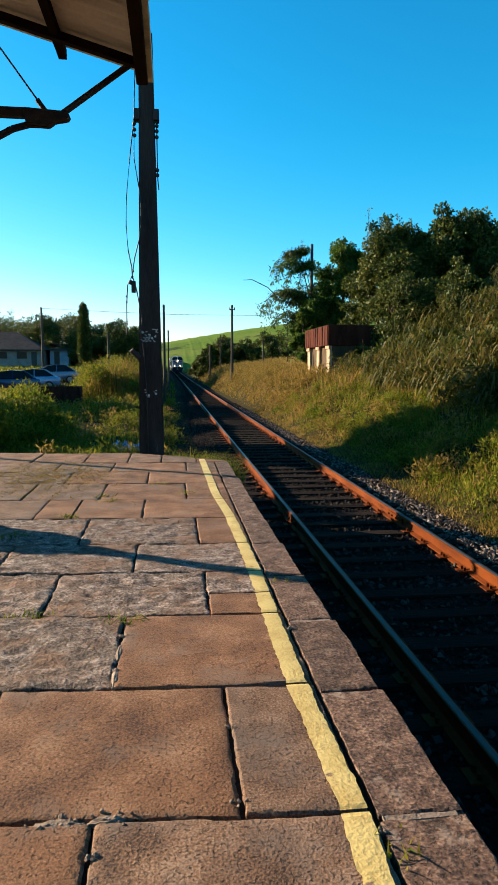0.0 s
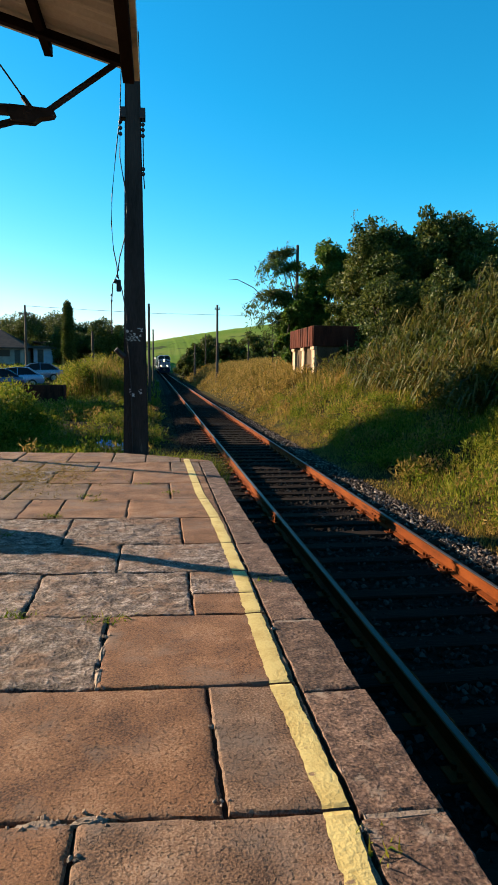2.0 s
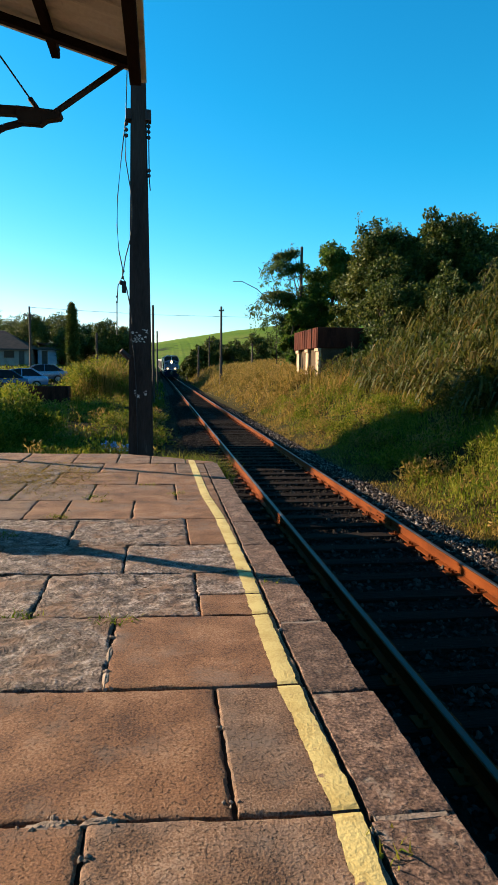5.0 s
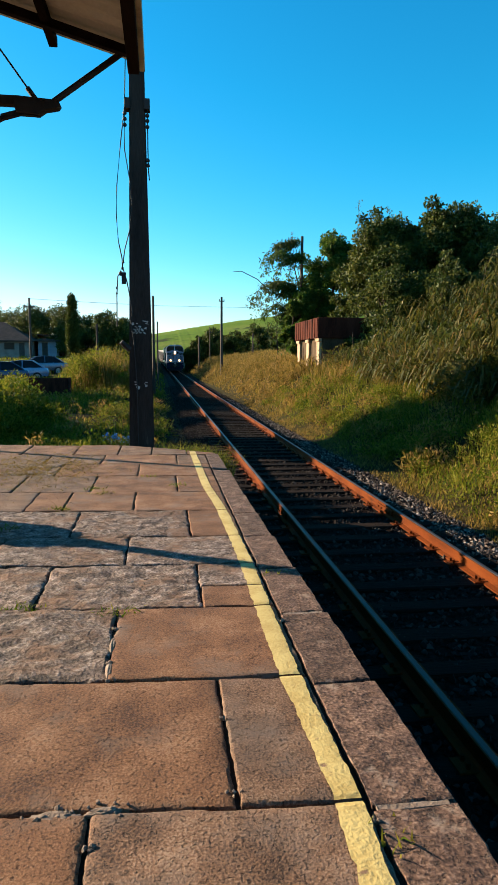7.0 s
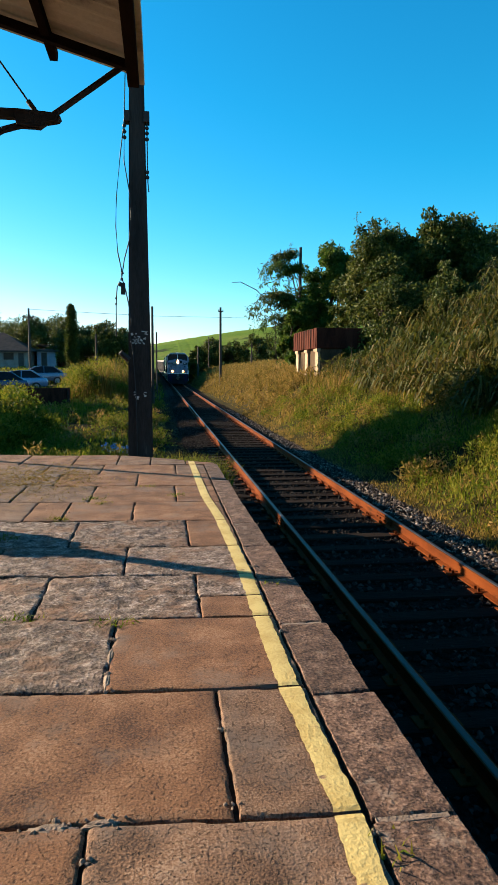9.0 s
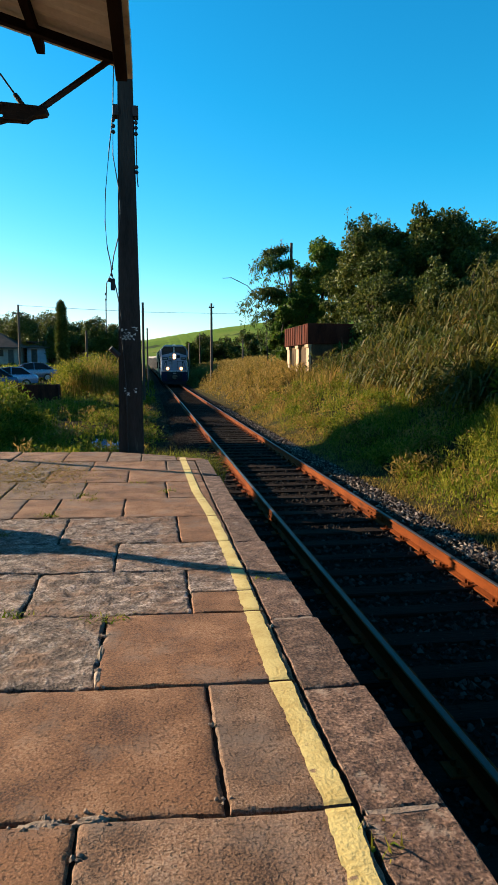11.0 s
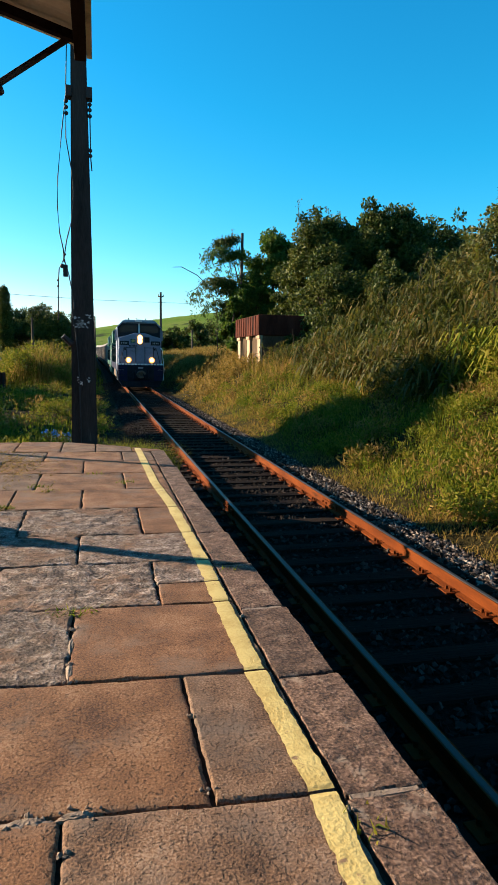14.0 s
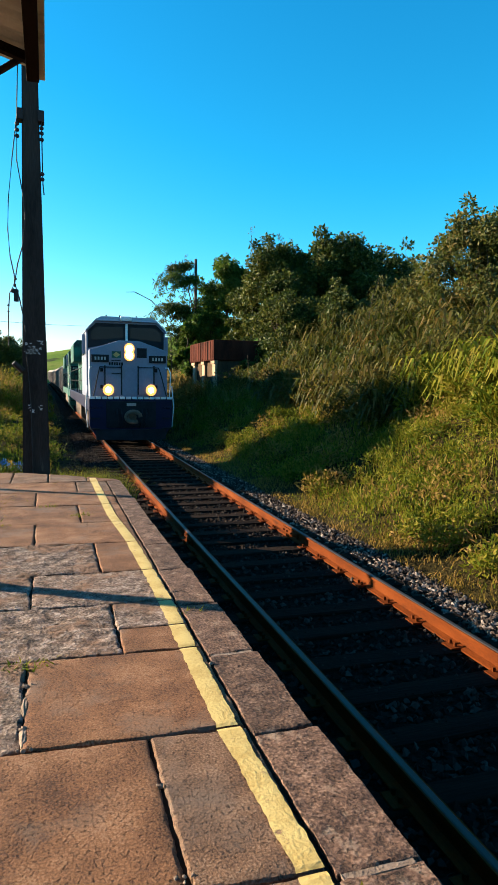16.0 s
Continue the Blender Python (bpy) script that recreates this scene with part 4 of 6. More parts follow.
    for x, y, z0, z1, lx in ((12.0, 38, 8.6, 10.9, -0.2), (12.4, 38, 8.8, 10.3, 0.3), (13.2, 37, 8.6, 10.1, 0.9), (14.2, 37, 8.8, 10.3, -0.9), (8.9, 42, 6.5, 9.7, -0.25), (13.6, 26, 4.6, 6.2, 0.5), (14.6, 25, 4.4, 6.3, 0.8), (14.0, 24.5, 4.3, 5.8, -0.6), (13.2, 24, 4.0, 5.3, 0.2)):
        ob = thing("leafy_shoot", "thin leafy shoot standing above the bushes", "plant", "shoots above the bushes", (x, y, float(terrain(x, y)) - 0.1))
        g = float(terrain(x, y)) - 0.1
        bend = [(0, 0, 0), (0, 0, z0 - g), (lx * 0.4, 0.1, (z0 + z1) / 2 - g), (lx, 0.1, z1 - g)]
        bm = B()
        tube(bm, bend, [0.03, 0.02, 0.014, 0.006], 5)
        part("stem", bm, BARK, ob)
        cs = np.array([Vector(bend[1]).lerp(Vector(bend[3]), t) + Vector((r.normal(0, 0.07), r.normal(0, 0.07), 0)) for t in np.linspace(0, 1, 12)])
        v, f = leaf_cloud(cs, np.full(12, 0.13), 90, 0.13, int(x * 10), width=0.2)
        new("leaves", mesh_of("leaves", v, f, LEAF_RUSSET)).parent = ob
    # the tree beside the field whose shade falls across the track
    T("tree", "leafy tree at the edge of the field", "tree", (-13.4, 27.6), 9.6, 2.6, 44000, 0.3, LEAF_DARK, 99, clumps=90, low=0.58, clump_r=0.28)
    # two bushes out of view, added only to shade the track and the near field
    T("bush", "unseen tall bush added to shade the track", "bush", (-13.6, 33.0), 4.4, 4.2, 42000, 0.3, LEAF_DARK, 97, clumps=80, low=0.1)
    T("bush", "unseen low bush added to shade the field", "bush", (-9.6, 20.2), 2.7, 2.4, 22000, 0.22, LEAF_DARK, 98, clumps=44, low=0.12)


# ---------------------------------------------------------------- things on and over the platform
def big_pole():
    x, y, z0 = -0.288, 11.4, -0.96
    ob = thing("utility_pole", "thick dark weathered pole with flaked white marks and hanging cables", "pole", at=(x, y, z0))
    ob.scale = (1.07, 1.07, 1.07)
    bm = B()
    b, t = 0.213, 0.104
    hb, ht = [(-b, -b), (b, -b), (b, b), (-b, b)], [(-t, -t), (t, -t), (t, t), (-t, t)]
    lo, hi = [bm.verts.new((*p, 0)) for p in hb], [bm.verts.new((*p, 7.4)) for p in ht]
    bm.faces.new(lo[::-1]), bm.faces.new(hi)
    for i in range(4):
        bm.faces.new((lo[i], lo[(i + 1) % 4], hi[(i + 1) % 4], hi[i]))
    bmesh.ops.bevel(bm, geom=list(bm.edges), offset=0.018, segments=2, affect="EDGES")
    part("shaft", bm, POLE, ob)
    rng = random.Random(3)
    for zc, n, w in ((2.78, 26, 0.13), (1.84, 12, 0.09)):      # flaked unreadable marks
        for _ in range(n):
            px, pz = rng.uniform(-w, w), zc + rng.uniform(-0.10, 0.10) * (1 if n > 20 else 0.5)
            yy = -(b + (t - b) * pz / 7.4) - 0.002
            bm = B()
            beam(bm, (px - rng.uniform(.008, .026), yy, pz + rng.uniform(-.025, .025)), (px + rng.uniform(.008, .026), yy, pz + rng.uniform(-.025, .025)), 0.004, rng.uniform(0.008, 0.018))
            part("paint_mark", bm, CHALK, ob)
    def lift(v):
        return 1.1 * v - 0.24
    for s in (-1, 1):
        bm = B()
        box(bm, s * 0.15 - 0.045, s * 0.15 + 0.045, -0.16, 0.02, 6.09, 6.25, 0.01)
        part("bracket", bm, IRON, ob)
        for zi in ((5.70, 5.62, 5.54) if s < 0 else (5.68, 5.61, 5.53, 5.08, 5.01)):
            bm = B()
            bmesh.ops.create_uvsphere(bm, u_segments=8, v_segments=6, radius=0.032, matrix=Matrix.Translation(((-0.19 if s < 0 else 0.155) + (0.008 if zi < 5 else 0), -0.12, lift(zi))))
            part("insulator", bm, IRON, ob, smooth=True)
    bm = B()
    tube(bm, [(0.155, -0.12, 6.1), (0.158, -0.12, 5.5), (0.162, -0.12, 5.2), (0.175, -0.12, 5.05)], 0.009)
    part("cable", bm, CABLE, ob)
    loops = [[(-0.19, -0.12, 5.8), (-0.26, -0.13, 5.3), (-0.33, -0.14, 4.7), (-0.345, -0.14, 4.3), (-0.32, -0.14, 3.95), (-0.27, -0.13, 3.72), (-0.265, -0.13, 3.55)],
             [(-0.19, -0.12, 5.78), (-0.2, -0.2, 5.2), (-0.12, -0.23, 4.75), (-0.1, -0.23, 4.45), (-0.14, -0.2, 4.1), (-0.22, -0.15, 3.85), (-0.265, -0.13, 3.6)],
             [(-0.265, -0.13, 3.6), (-0.34, -0.13, 3.46), (-0.36, -0.13, 3.2), (-0.365, -0.13, 2.75)],
             [(-0.265, -0.13, 3.6), (-0.2, -0.14, 3.4), (-0.16, -0.16, 3.2), (-0.12, -0.2, 2.95), (-0.15, -0.2, 2.82), (-0.1, -0.21, 2.5), (-0.06, -0.22, 1.9), (-0.05, -0.23, 1.0)],
             [(-0.19, -0.11, 5.9), (-0.16, -0.1, 6.6), (-0.15, -0.1, 7.2)]]
    for pts in loops:
        bm = B()
        tube(bm, [(px, py, lift(pz)) for px, py, pz in pts], 0.009)
        part("cable", bm, CABLE, ob)
    for (cx, cz, r) in ((-0.265, 3.58, 0.022), (-0.29, 3.5, 0.038), (-0.25, 3.66, 0.02), (-0.36, 3.3, 0.018), (-0.36, 3.22, 0.018), (-0.235, 3.46, 0.02), (-0.13, 2.99, 0.024), (-0.14, 2.9, 0.022)):
        bm = B()
        bmesh.ops.create_uvsphere(bm, u_segments=8, v_segments=6, radius=r, matrix=Matrix.Translation((cx, -0.14, lift(cz))))
        part("cable_clamp", bm, CABLE, ob, smooth=True)
    bm = B()
    box(bm, -0.28, -0.21, -0.18, -0.11, 3.45, 3.63, 0.01)
    part("junction_box", bm, CABLE, ob, "small black hanging box")
    bm = B()
    rod(bm, (-0.17, -0.18, 2.42), (-0.3, -0.22, 2.54), 0.05, 0.04, 8)
    part("stub_bracket", bm, IRON, ob)


def canopy():
    ob = thing("platform_canopy", "old iron platform canopy with a sloping sheet roof", "canopy", at=(-3.075, 0, 0.245))
    S = 0.27
    y0, y1 = -8.0, 6.72
    def zr(x):
        return 4.02 + S * -x
    # sheets: corrugated, laid down each slope from the ridge
    for sgn in (1, -1):
        V, F = [], []
        ny = 480
        for j in range(ny + 1):
            y = y0 + (y1 - y0) * j / ny
            w = 0.018 * math.sin(j * math.tau / 6)
            for x in (0.0, -3.0):
                xx = (x + 3.0) * sgn
                V.append((xx, y, zr(x) + 0.05 + w))
        for j in range(ny):
            F.append((2 * j, 2 * j + 1, 2 * j + 3, 2 * j + 2))
        me = mesh_of("roof_sheet", V, F, ROOFING)
        o = new("roof_sheet", me)
        o.parent = ob
        mod = o.modifiers.new("thickness", "SOLIDIFY")
        mod.thickness = 0.012
        # purlins along the roof
        for x in (-0.86, -1.6, -2.35):
            bm = B()
            xx = (x + 3) * sgn
            box(bm, xx - 0.04, xx + 0.04, y0, y1 + 0.02, zr(x) - 0.07, zr(x) + 0.025, 0.008)
            part("purlin", bm, TIMBER, ob)
        bm = B()
        xx = 2.9 * sgn
        box(bm, xx - 0.055, xx + 0.055, y0, y1 - 0.08, zr(-0.1) - 0.10, zr(-0.1) + 0.02, 0.008)
        part("eaves_beam", bm, TIMBER, ob)
        bm = B()
        prism(bm, [(2.955 * sgn, 4.03), (2.955 * sgn, 4.015), (3.005 * sgn, 4.015), (3.005 * sgn, 4.15), (2.995 * sgn, 4.15), (2.995 * sgn, 4.03)], "y", y0, y1 + 0.01)
        part("gutter", bm, ROOFING, ob)
        for y in (6.3, 2.2, -2.0, -6.2):
            bm = B()
            beam(bm, (0, y, zr(-3) - 0.06), (2.9 * sgn, y, zr(-0.1) - 0.06), 0.07, 0.075)
            part("rafter", bm, TIMBER, ob)
    for y in (6.55, 2.3, -2.0, -6.3):
        bm = B()
        prism(bm, [(-0.23, -0.24), (0.23, -0.24), (0.23, 0.52), (0.17, 0.62), (-0.17, 0.62), (-0.23, 0.52)], "y", y - 0.23, y + 0.23, 0.02)
        part("pedestal", bm, WALLSTONE, ob, "stone column base")
        bm = B()
        rod(bm, (0, y, 0.6), (0, y, 4.7), 0.075, 0.06, 14)
        rod(bm, (0, y, 0.6), (0, y, 0.74), 0.12, 0.1, 14)
        rod(bm, (0, y, 3.4), (0, y, 3.5), 0.1, 0.1, 14)
        part("column", bm, IRON, ob, "slender cast iron column", smooth=True)
        for sgn in (1, -1):
            bm = B()
            box(bm, min(0.05 * sgn, 1.86 * sgn), max(0.05 * sgn, 1.86 * sgn), y - 0.04, y + 0.04, 3.56, 3.645, 0.006)
            part("arm", bm, IRON, ob, "horizontal iron bracket arm")
            bm = B()
            prism(bm, [(1.8 * sgn, 3.643), (2.2 * sgn, 3.623), (2.222 * sgn, 3.585), (2.2 * sgn, 3.555), (2.16 * sgn, 3.545), (2.08 * sgn, 3.53), (2.02 * sgn, 3.485), (1.82 * sgn, 3.495), (1.8 * sgn, 3.555)], "y", y - 0.055, y + 0.055, 0.008)
            part("arm_end", bm, IRON, ob, "cast iron bracket end")
            bm = B()
            pts = [(2.01, 3.505), (1.84, 3.505), (1.68, 3.455), (1.54, 3.375), (1.28, 3.17), (1.0, 2.95), (0.6, 2.72), (0.06, 2.58)]
            for p, q in zip(pts, pts[1:]):
                beam(bm, (p[0] * sgn, y, p[1]), (q[0] * sgn, y, q[1]), 0.045, 0.05)
            part("arched_brace", bm, IRON, ob)
            bm = B()
            rod(bm, (2.14 * sgn, y, 3.61), (2.83 * sgn, y, 4.12), 0.031, seg=8)
            part("strut", bm, IRON, ob)
            bm = B()
            rod(bm, (2.0 * sgn, y, 3.62), (1.92 * sgn, y, 3.73), 0.024, seg=8)
            rod(bm, (2.0 * sgn, y, 3.62), (1.4 * sgn, y, 4.45), 0.009, seg=6)
            part("tie_rod", bm, IRON, ob)


def station_wall():
    ob = thing("station_wall", "plain plastered wall of the station building", "wall", kind="structure")
    bm = B()
    box(bm, -12.0, -7.0, -22.0, 2.6, -1.2, 5.2)
    box(bm, -7.0, 1.0, -22.4, -22.0, -1.2, 5.2)
    part("wall", bm, WHITEWALL, ob)
    bm = B()
    box(bm, -12.4, -6.7, -22.4, 2.9, 5.2, 5.5)
    part("roof_slab", bm, TILE, ob)


def lean_post():
    # the slim post that throws the far streak of shade over the platform
    ob = thing("lamp_post", "slim iron post beside the platform", "post", at=(-4.1, 11.35, float(terrain(-4.1, 11.35))))
    bm = B()
    rod(bm, (0, 0, -0.1), (0, 0, 5.2), 0.06, 0.045, 12)
    rod(bm, (0, 0, 0), (0, 0, 0.25), 0.1, 0.09, 12)
    part("shaft", bm, IRON, ob, smooth=True)


def tank_house():
    x, y = 7.85, 31.1
    ob = thing("old_water_tank", "derelict concrete water tank on stained rendered piers", "water tank", at=(x, y, 0))
    z0 = 0.1
    bm = B()
    box(bm, -0.1, 2.5, -0.1, 5.4, 2.57, 3.58, 0.03)
    part("tank", bm, TANK, ob, "stained red-brown concrete tank")
    for k in range(10):
        bm = B()
        yy = 0.1 + k * 0.54
        box(bm, -0.128, -0.102, yy - 0.1, yy + 0.16, 2.6, 3.55, 0.008)
        part("board", bm, TANK, ob)
    # wall colour carries the shade between the piers and on the front
    bm = B()
    box(bm, 0.12, 2.4, 0.0, 5.2, z0, 2.57)
    part("wall", bm, SHADED_RENDER, ob, "stained peeling rendered wall, coloured dark as if in shade")
    for yy in (0.3, 2.5, 4.8):
        bm = B()
        box(bm, 0.0, 0.12, yy - 0.32, yy + 0.32, z0, 2.40, 0.02)
        box(bm, -0.06, 0.12, yy - 0.38, yy + 0.38, 2.40, 2.565, 0.02)
        part("pier", bm, RENDER, ob)
    bm = B()
    box(bm, 0.7, 1.5, -0.03, 0.02, z0, 2.0)
    part("doorway", bm, DARKWOOD, ob, "dark boarded opening")


def wooden_pole(at, top, r, cross, label):
    z = float(terrain(*at)) - 0.2
    ob = thing("wooden_pole", label, "pole", "poles along the line", (*at, z))
    bm = B()
    rod(bm, (0, 0, 0), (0, 0, top - z), r, r * 0.7, 10)
    part("shaft", bm, WOODPOLE, ob, smooth=True)
    if cross:
        bm = B()
        box(bm, -cross, cross, -0.16, -0.07, top - z - cross * 1.7, top - z - cross * 1.7 + 0.1, 0.01)
        part("crossarm", bm, WOODPOLE, ob)
        for s in (-0.85, 0.85):
            bm = B()
            rod(bm, (s * cross, -0.11, top - z - cross * 1.7 + 0.1), (s * cross, -0.11, top - z - cross * 1.7 + 0.26), 0.045, 0.03, 8)
            part("insulator", bm, IRON, ob)
    return ob


def far_poles():
    wooden_pole((6.2, 65), 7.74, 0.15, 0.28, "dark wooden pole beside the track")
    wooden_pole((9.3, 42), 9.5, 0.13, 0, "tall wooden pole beside the old tank")
    wooden_pole((-11.7, 61), 6.92, 0.12, 0.5, "wooden power pole in front of the house")
    wooden_pole((-0.36, 40), 5.3, 0.10, 0, "slim wooden pole behind the big pole")
    wooden_pole((-0.2, 60), 4.9, 0.09, 0, "slim wooden pole behind the big pole")
    wooden_pole((-3.75, 40), 3.57, 0.09, 0, "short pale post in the tall grass")
    wooden_pole((13.0, 90), 5.2, 0.13, 0, "leaning wooden pole in the hedge")
    wooden_pole((6.3, 105), 5.2, 0.16, 0, "wooden pole in the hedge")
    wooden_pole((8.6, 112), 7.2, 0.13, 0.6, "wooden pole in the hedge")
    line = thing("power_line", "thin overhead wire between the poles", "wire")
    bm = B()
    pts = [(-11.7, 61, 6.85), (-6, 62, 6.7), (0, 63, 6.6), (6.2, 65, 6.75), (14, 67, 6.9), (30, 70, 7.5)]
    tube(bm, pts, 0.016, 5)
    part("wire", bm, CABLE, line)


def house(at, w, d, wall_h, roof_h, wall, label, openings, turn=0):
    z = float(terrain(*at))
    ob = thing("house", label, "house", "", (*at, z), turn)
    bm = B()
    box(bm, 0, w, 0, d, -0.5, wall_h)
    part("wall", bm, wall, ob)
    bm = B()
    e = 0.6
    lo = [bm.verts.new(p) for p in ((-e, -e, wall_h), (w + e, -e, wall_h), (w + e, d + e, wall_h), (-e, d + e, wall_h))]
    a, b = bm.verts.new((d / 2, d / 2, wall_h + roof_h)), bm.verts.new((w - d / 2, d / 2, wall_h + roof_h))
    bm.faces.new(lo[::-1]), bm.faces.new((lo[0], lo[1], b, a)), bm.faces.new((lo[1], lo[2], b)), bm.faces.new((lo[2], lo[3], a, b)), bm.faces.new((lo[3], lo[0], a))
    part("roof", bm, TILE, ob, "dark clay tile roof")
    bm = B()
    box(bm, -e, w + e, -e - 0.02, -e + 0.08, wall_h - 0.14, wall_h + 0.02)
    part("eaves_board", bm, DARKWOOD, ob)
    for (x0, x1, z0, z1) in openings:
        bm = B()
        box(bm, x0 - 0.08, x1 + 0.08, -0.05, -0.003, z0 - 0.08, z1 + 0.08)
        fr = part("door" if z0 < 0.2 else "window", bm, WHITEWALL, ob)
        bm = B()
        box(bm, x0, x1, -0.075, -0.052, z0, z1)
        part("leaf" if z0 < 0.2 else "pane", bm, DARKWOOD if z0 < 0.2 else DARKGLASS, fr)


def houses():
    house((-31.0, 90), 13.5, 8, 2.3, 2.6, WHITEWALL, "low white-walled house with a dark tile roof", [(7.6, 9.0, 1.1, 2.0), (10.3, 11.6, 1.1, 2.0), (12.2, 12.9, 0.05, 2.0), (4.5, 5.6, 1.0, 2.0)])
    house((-16.9, 93), 2.6, 7, 2.3, 1.0, BLUEWALL, "small pale blue outbuilding beside the house", [(0.6, 1.3, 0.05, 2.0)])
    house((-14.0, 97), 5.6, 5, 2.0, 0.9, WHITEWALL, "low pale garden building behind the grass", [(1.0, 1.9, 0.9, 1.6)])


def car(at, turn, paint, label):
    z = float(terrain(*at)) + 0.02
    ob = thing("parked_car", label, "car", "cars parked by the house", (*at, z), turn)
    side = [(-2.05, 0.32), (-2.1, 0.55), (-2.02, 0.78), (-1.2, 0.92), (1.55, 0.96), (2.0, 0.9), (2.08, 0.6), (2.02, 0.32)]
    bm = B()
    prism(bm, side, "y", -0.84, 0.84, 0.09)
    body = part("body", bm, paint, ob, smooth=True)
    bm = B()
    low = [(-1.15, 0.9), (-0.35, 1.38), (0.2, 1.46), (1.0, 1.42), (1.75, 0.94)]
    lo = [bm.verts.new((x, -0.78 + 0.22 * (z_ > 1), z_)) for x, z_ in low]
    hi = [bm.verts.new((x, 0.78 - 0.22 * (z_ > 1), z_)) for x, z_ in low]
    bm.faces.new(lo), bm.faces.new(hi[::-1])
    for i in range(5):
        bm.faces.new((lo[i], hi[i], hi[(i + 1) % 5], lo[(i + 1) % 5]))
    bmesh.ops.recalc_face_normals(bm, faces=bm.faces)
    bmesh.ops.bevel(bm, geom=list(bm.edges), offset=0.04, segments=2, affect="EDGES")
    part("cabin_glass", bm, DARKGLASS, ob, "dark windows", smooth=True)
    bm = B()
    prism(bm, [(-0.42, 1.375), (0.2, 1.475), (1.03, 1.435), (1.03, 1.40), (0.2, 1.44), (-0.42, 1.34)], "y", -0.58, 0.58, 0.012)
    part("roof", bm, paint, ob, smooth=True)
    for s in (-1, 1):
        for p, q in (((-1.12, 0.79, 0.92), (-0.36, 0.57, 1.39)), ((0.3, 0.79, 0.93), (0.3, 0.57, 1.46)), ((1.0, 0.57, 1.43), (1.72, 0.79, 0.95))):
            bm = B()
            beam(bm, (p[0], p[1] * s, p[2]), (q[0], q[1] * s, q[2]), 0.06, 0.07)
            part("pillar", bm, paint, ob)
        bm = B()
        box(bm, -0.95, -0.75, s * 0.9 - 0.07, s * 0.9 + 0.07, 0.95, 1.07, 0.03)
        part("mirror", bm, paint, ob)
        for x in (-1.3, 1.28):
            bm = B()
            rod(bm, (x, s * 0.66, 0.31), (x, s * 0.865, 0.31), 0.31, seg=20)
            wheel = part("wheel", bm, RUBBER, ob, smooth=True)
            bm = B()
            rod(bm, (x, s * 0.8, 0.31), (x, s * 0.875, 0.31), 0.2, seg=16)
            part("rim", bm, ALLOY, wheel, smooth=True)
        bm = B()
        box(bm, -2.11, -1.85, s * 0.62 - 0.18, s * 0.62 + 0.18, 0.62, 0.78, 0.04)
        part("headlight", bm, CLEARLENS, ob, smooth=True)
    bm = B()
    box(bm, -2.115, -2.0, -0.5, 0.5, 0.38, 0.55, 0.02)
    part("grille", bm, DARKWOOD, ob)


def cars():
    car((-10.6, 43.5), 12, CAR_BLUE, "dark blue parked car beyond the grass")
    car((-9.9, 47), 8, CAR_PALE, "pale blue parked hatchback beyond the grass")
    car((-9.3, 52), 14, CAR_GREY, "blue-grey parked car beyond the grass")


def low_trough():
    z = float(terrain(-4.5, 30))
    ob = thing("concrete_trough", "low dark rusty box standing in the grass", "trough", at=(-4.92, 30, z))
    h = 0.6 - z
    for (x0, x1, y0, y1) in ((-0.85, 0.85, -0.5, -0.4), (-0.85, 0.85, 0.4, 0.5), (-0.85, -0.75, -0.4, 0.4), (0.75, 0.85, -0.4, 0.4)):
        bm = B()
        box(bm, x0, x1, y0, y1, -0.2, h, 0.015)
        part("side_wall", bm, TANK, ob)
    bm = B()
    box(bm, -0.75, 0.75, -0.4, 0.4, -0.2, h - 0.3)
    part("fill", bm, SOIL, ob, "dark earth filling")


def litter():
    rng = random.Random(12)
    for x, y, s in ((-1.1, 16.0, 0.15), (-0.92, 16.3, 0.12), (-1.3, 16.2, 0.12), (-0.8, 16.6, 0.12)):
        ob = thing("plastic_bag", "crumpled blue and white plastic litter behind the platform", "litter", "litter behind the platform", (x, y, float(terrain(x, y))))
        bm = B()
        bmesh.ops.create_icosphere(bm, subdivisions=2, radius=s, matrix=Matrix.Translation((0, 0, s * 0.85)))
        for v in bm.verts:
            v.co += Vector((rng.uniform(-1, 1), rng.uniform(-1, 1), rng.uniform(-0.8, 0.8))) * s * 0.28
        part("bag", bm, PLASTIC, ob)
        bm = B()
        rod(bm, (0, 0, s * 1.5), (0.03, 0, s * 2.0), 0.02, 0.05, 7)
        part("knot", bm, PLASTIC, ob)


# ---------------------------------------------------------------- the train
def wheelsets(parent, ys, r, gauge=1.62):
    out = []
    for y in ys:
        bm = B()
        rod(bm, (-gauge / 2, 0, 0), (gauge / 2, 0, 0), 0.08, seg=8)
        axle = part("wheelset", bm, GRIME, parent)
        axle.matrix_basis = pose(0, y, r)
        for s in (-1, 1):
            bm = B()
            rod(bm, (s * (gauge / 2 - 0.07), 0, 0), (s * (gauge / 2 + 0.05), 0, 0), r, seg=24)
            rod(bm, (s * (gauge / 2 - 0.1), 0, 0), (s * (gauge / 2 - 0.07), 0, 0), r + 0.03, seg=24)
            rod(bm, (s * (gauge / 2 + 0.05), 0, 0), (s * (gauge / 2 + 0.075), 0, 0), r * 0.35, seg=12)
            for k in range(3):
                a = k * math.tau / 3
                rod(bm, (s * (gauge / 2 + 0.04), math.cos(a) * r * 0.6, math.sin(a) * r * 0.6), (s * (gauge / 2 + 0.06), math.cos(a) * r * 0.6, math.sin(a) * r * 0.6), 0.05, seg=8)
            part("wheel", bm, GRIME, axle)
        out.append((axle, y, r))
    return out


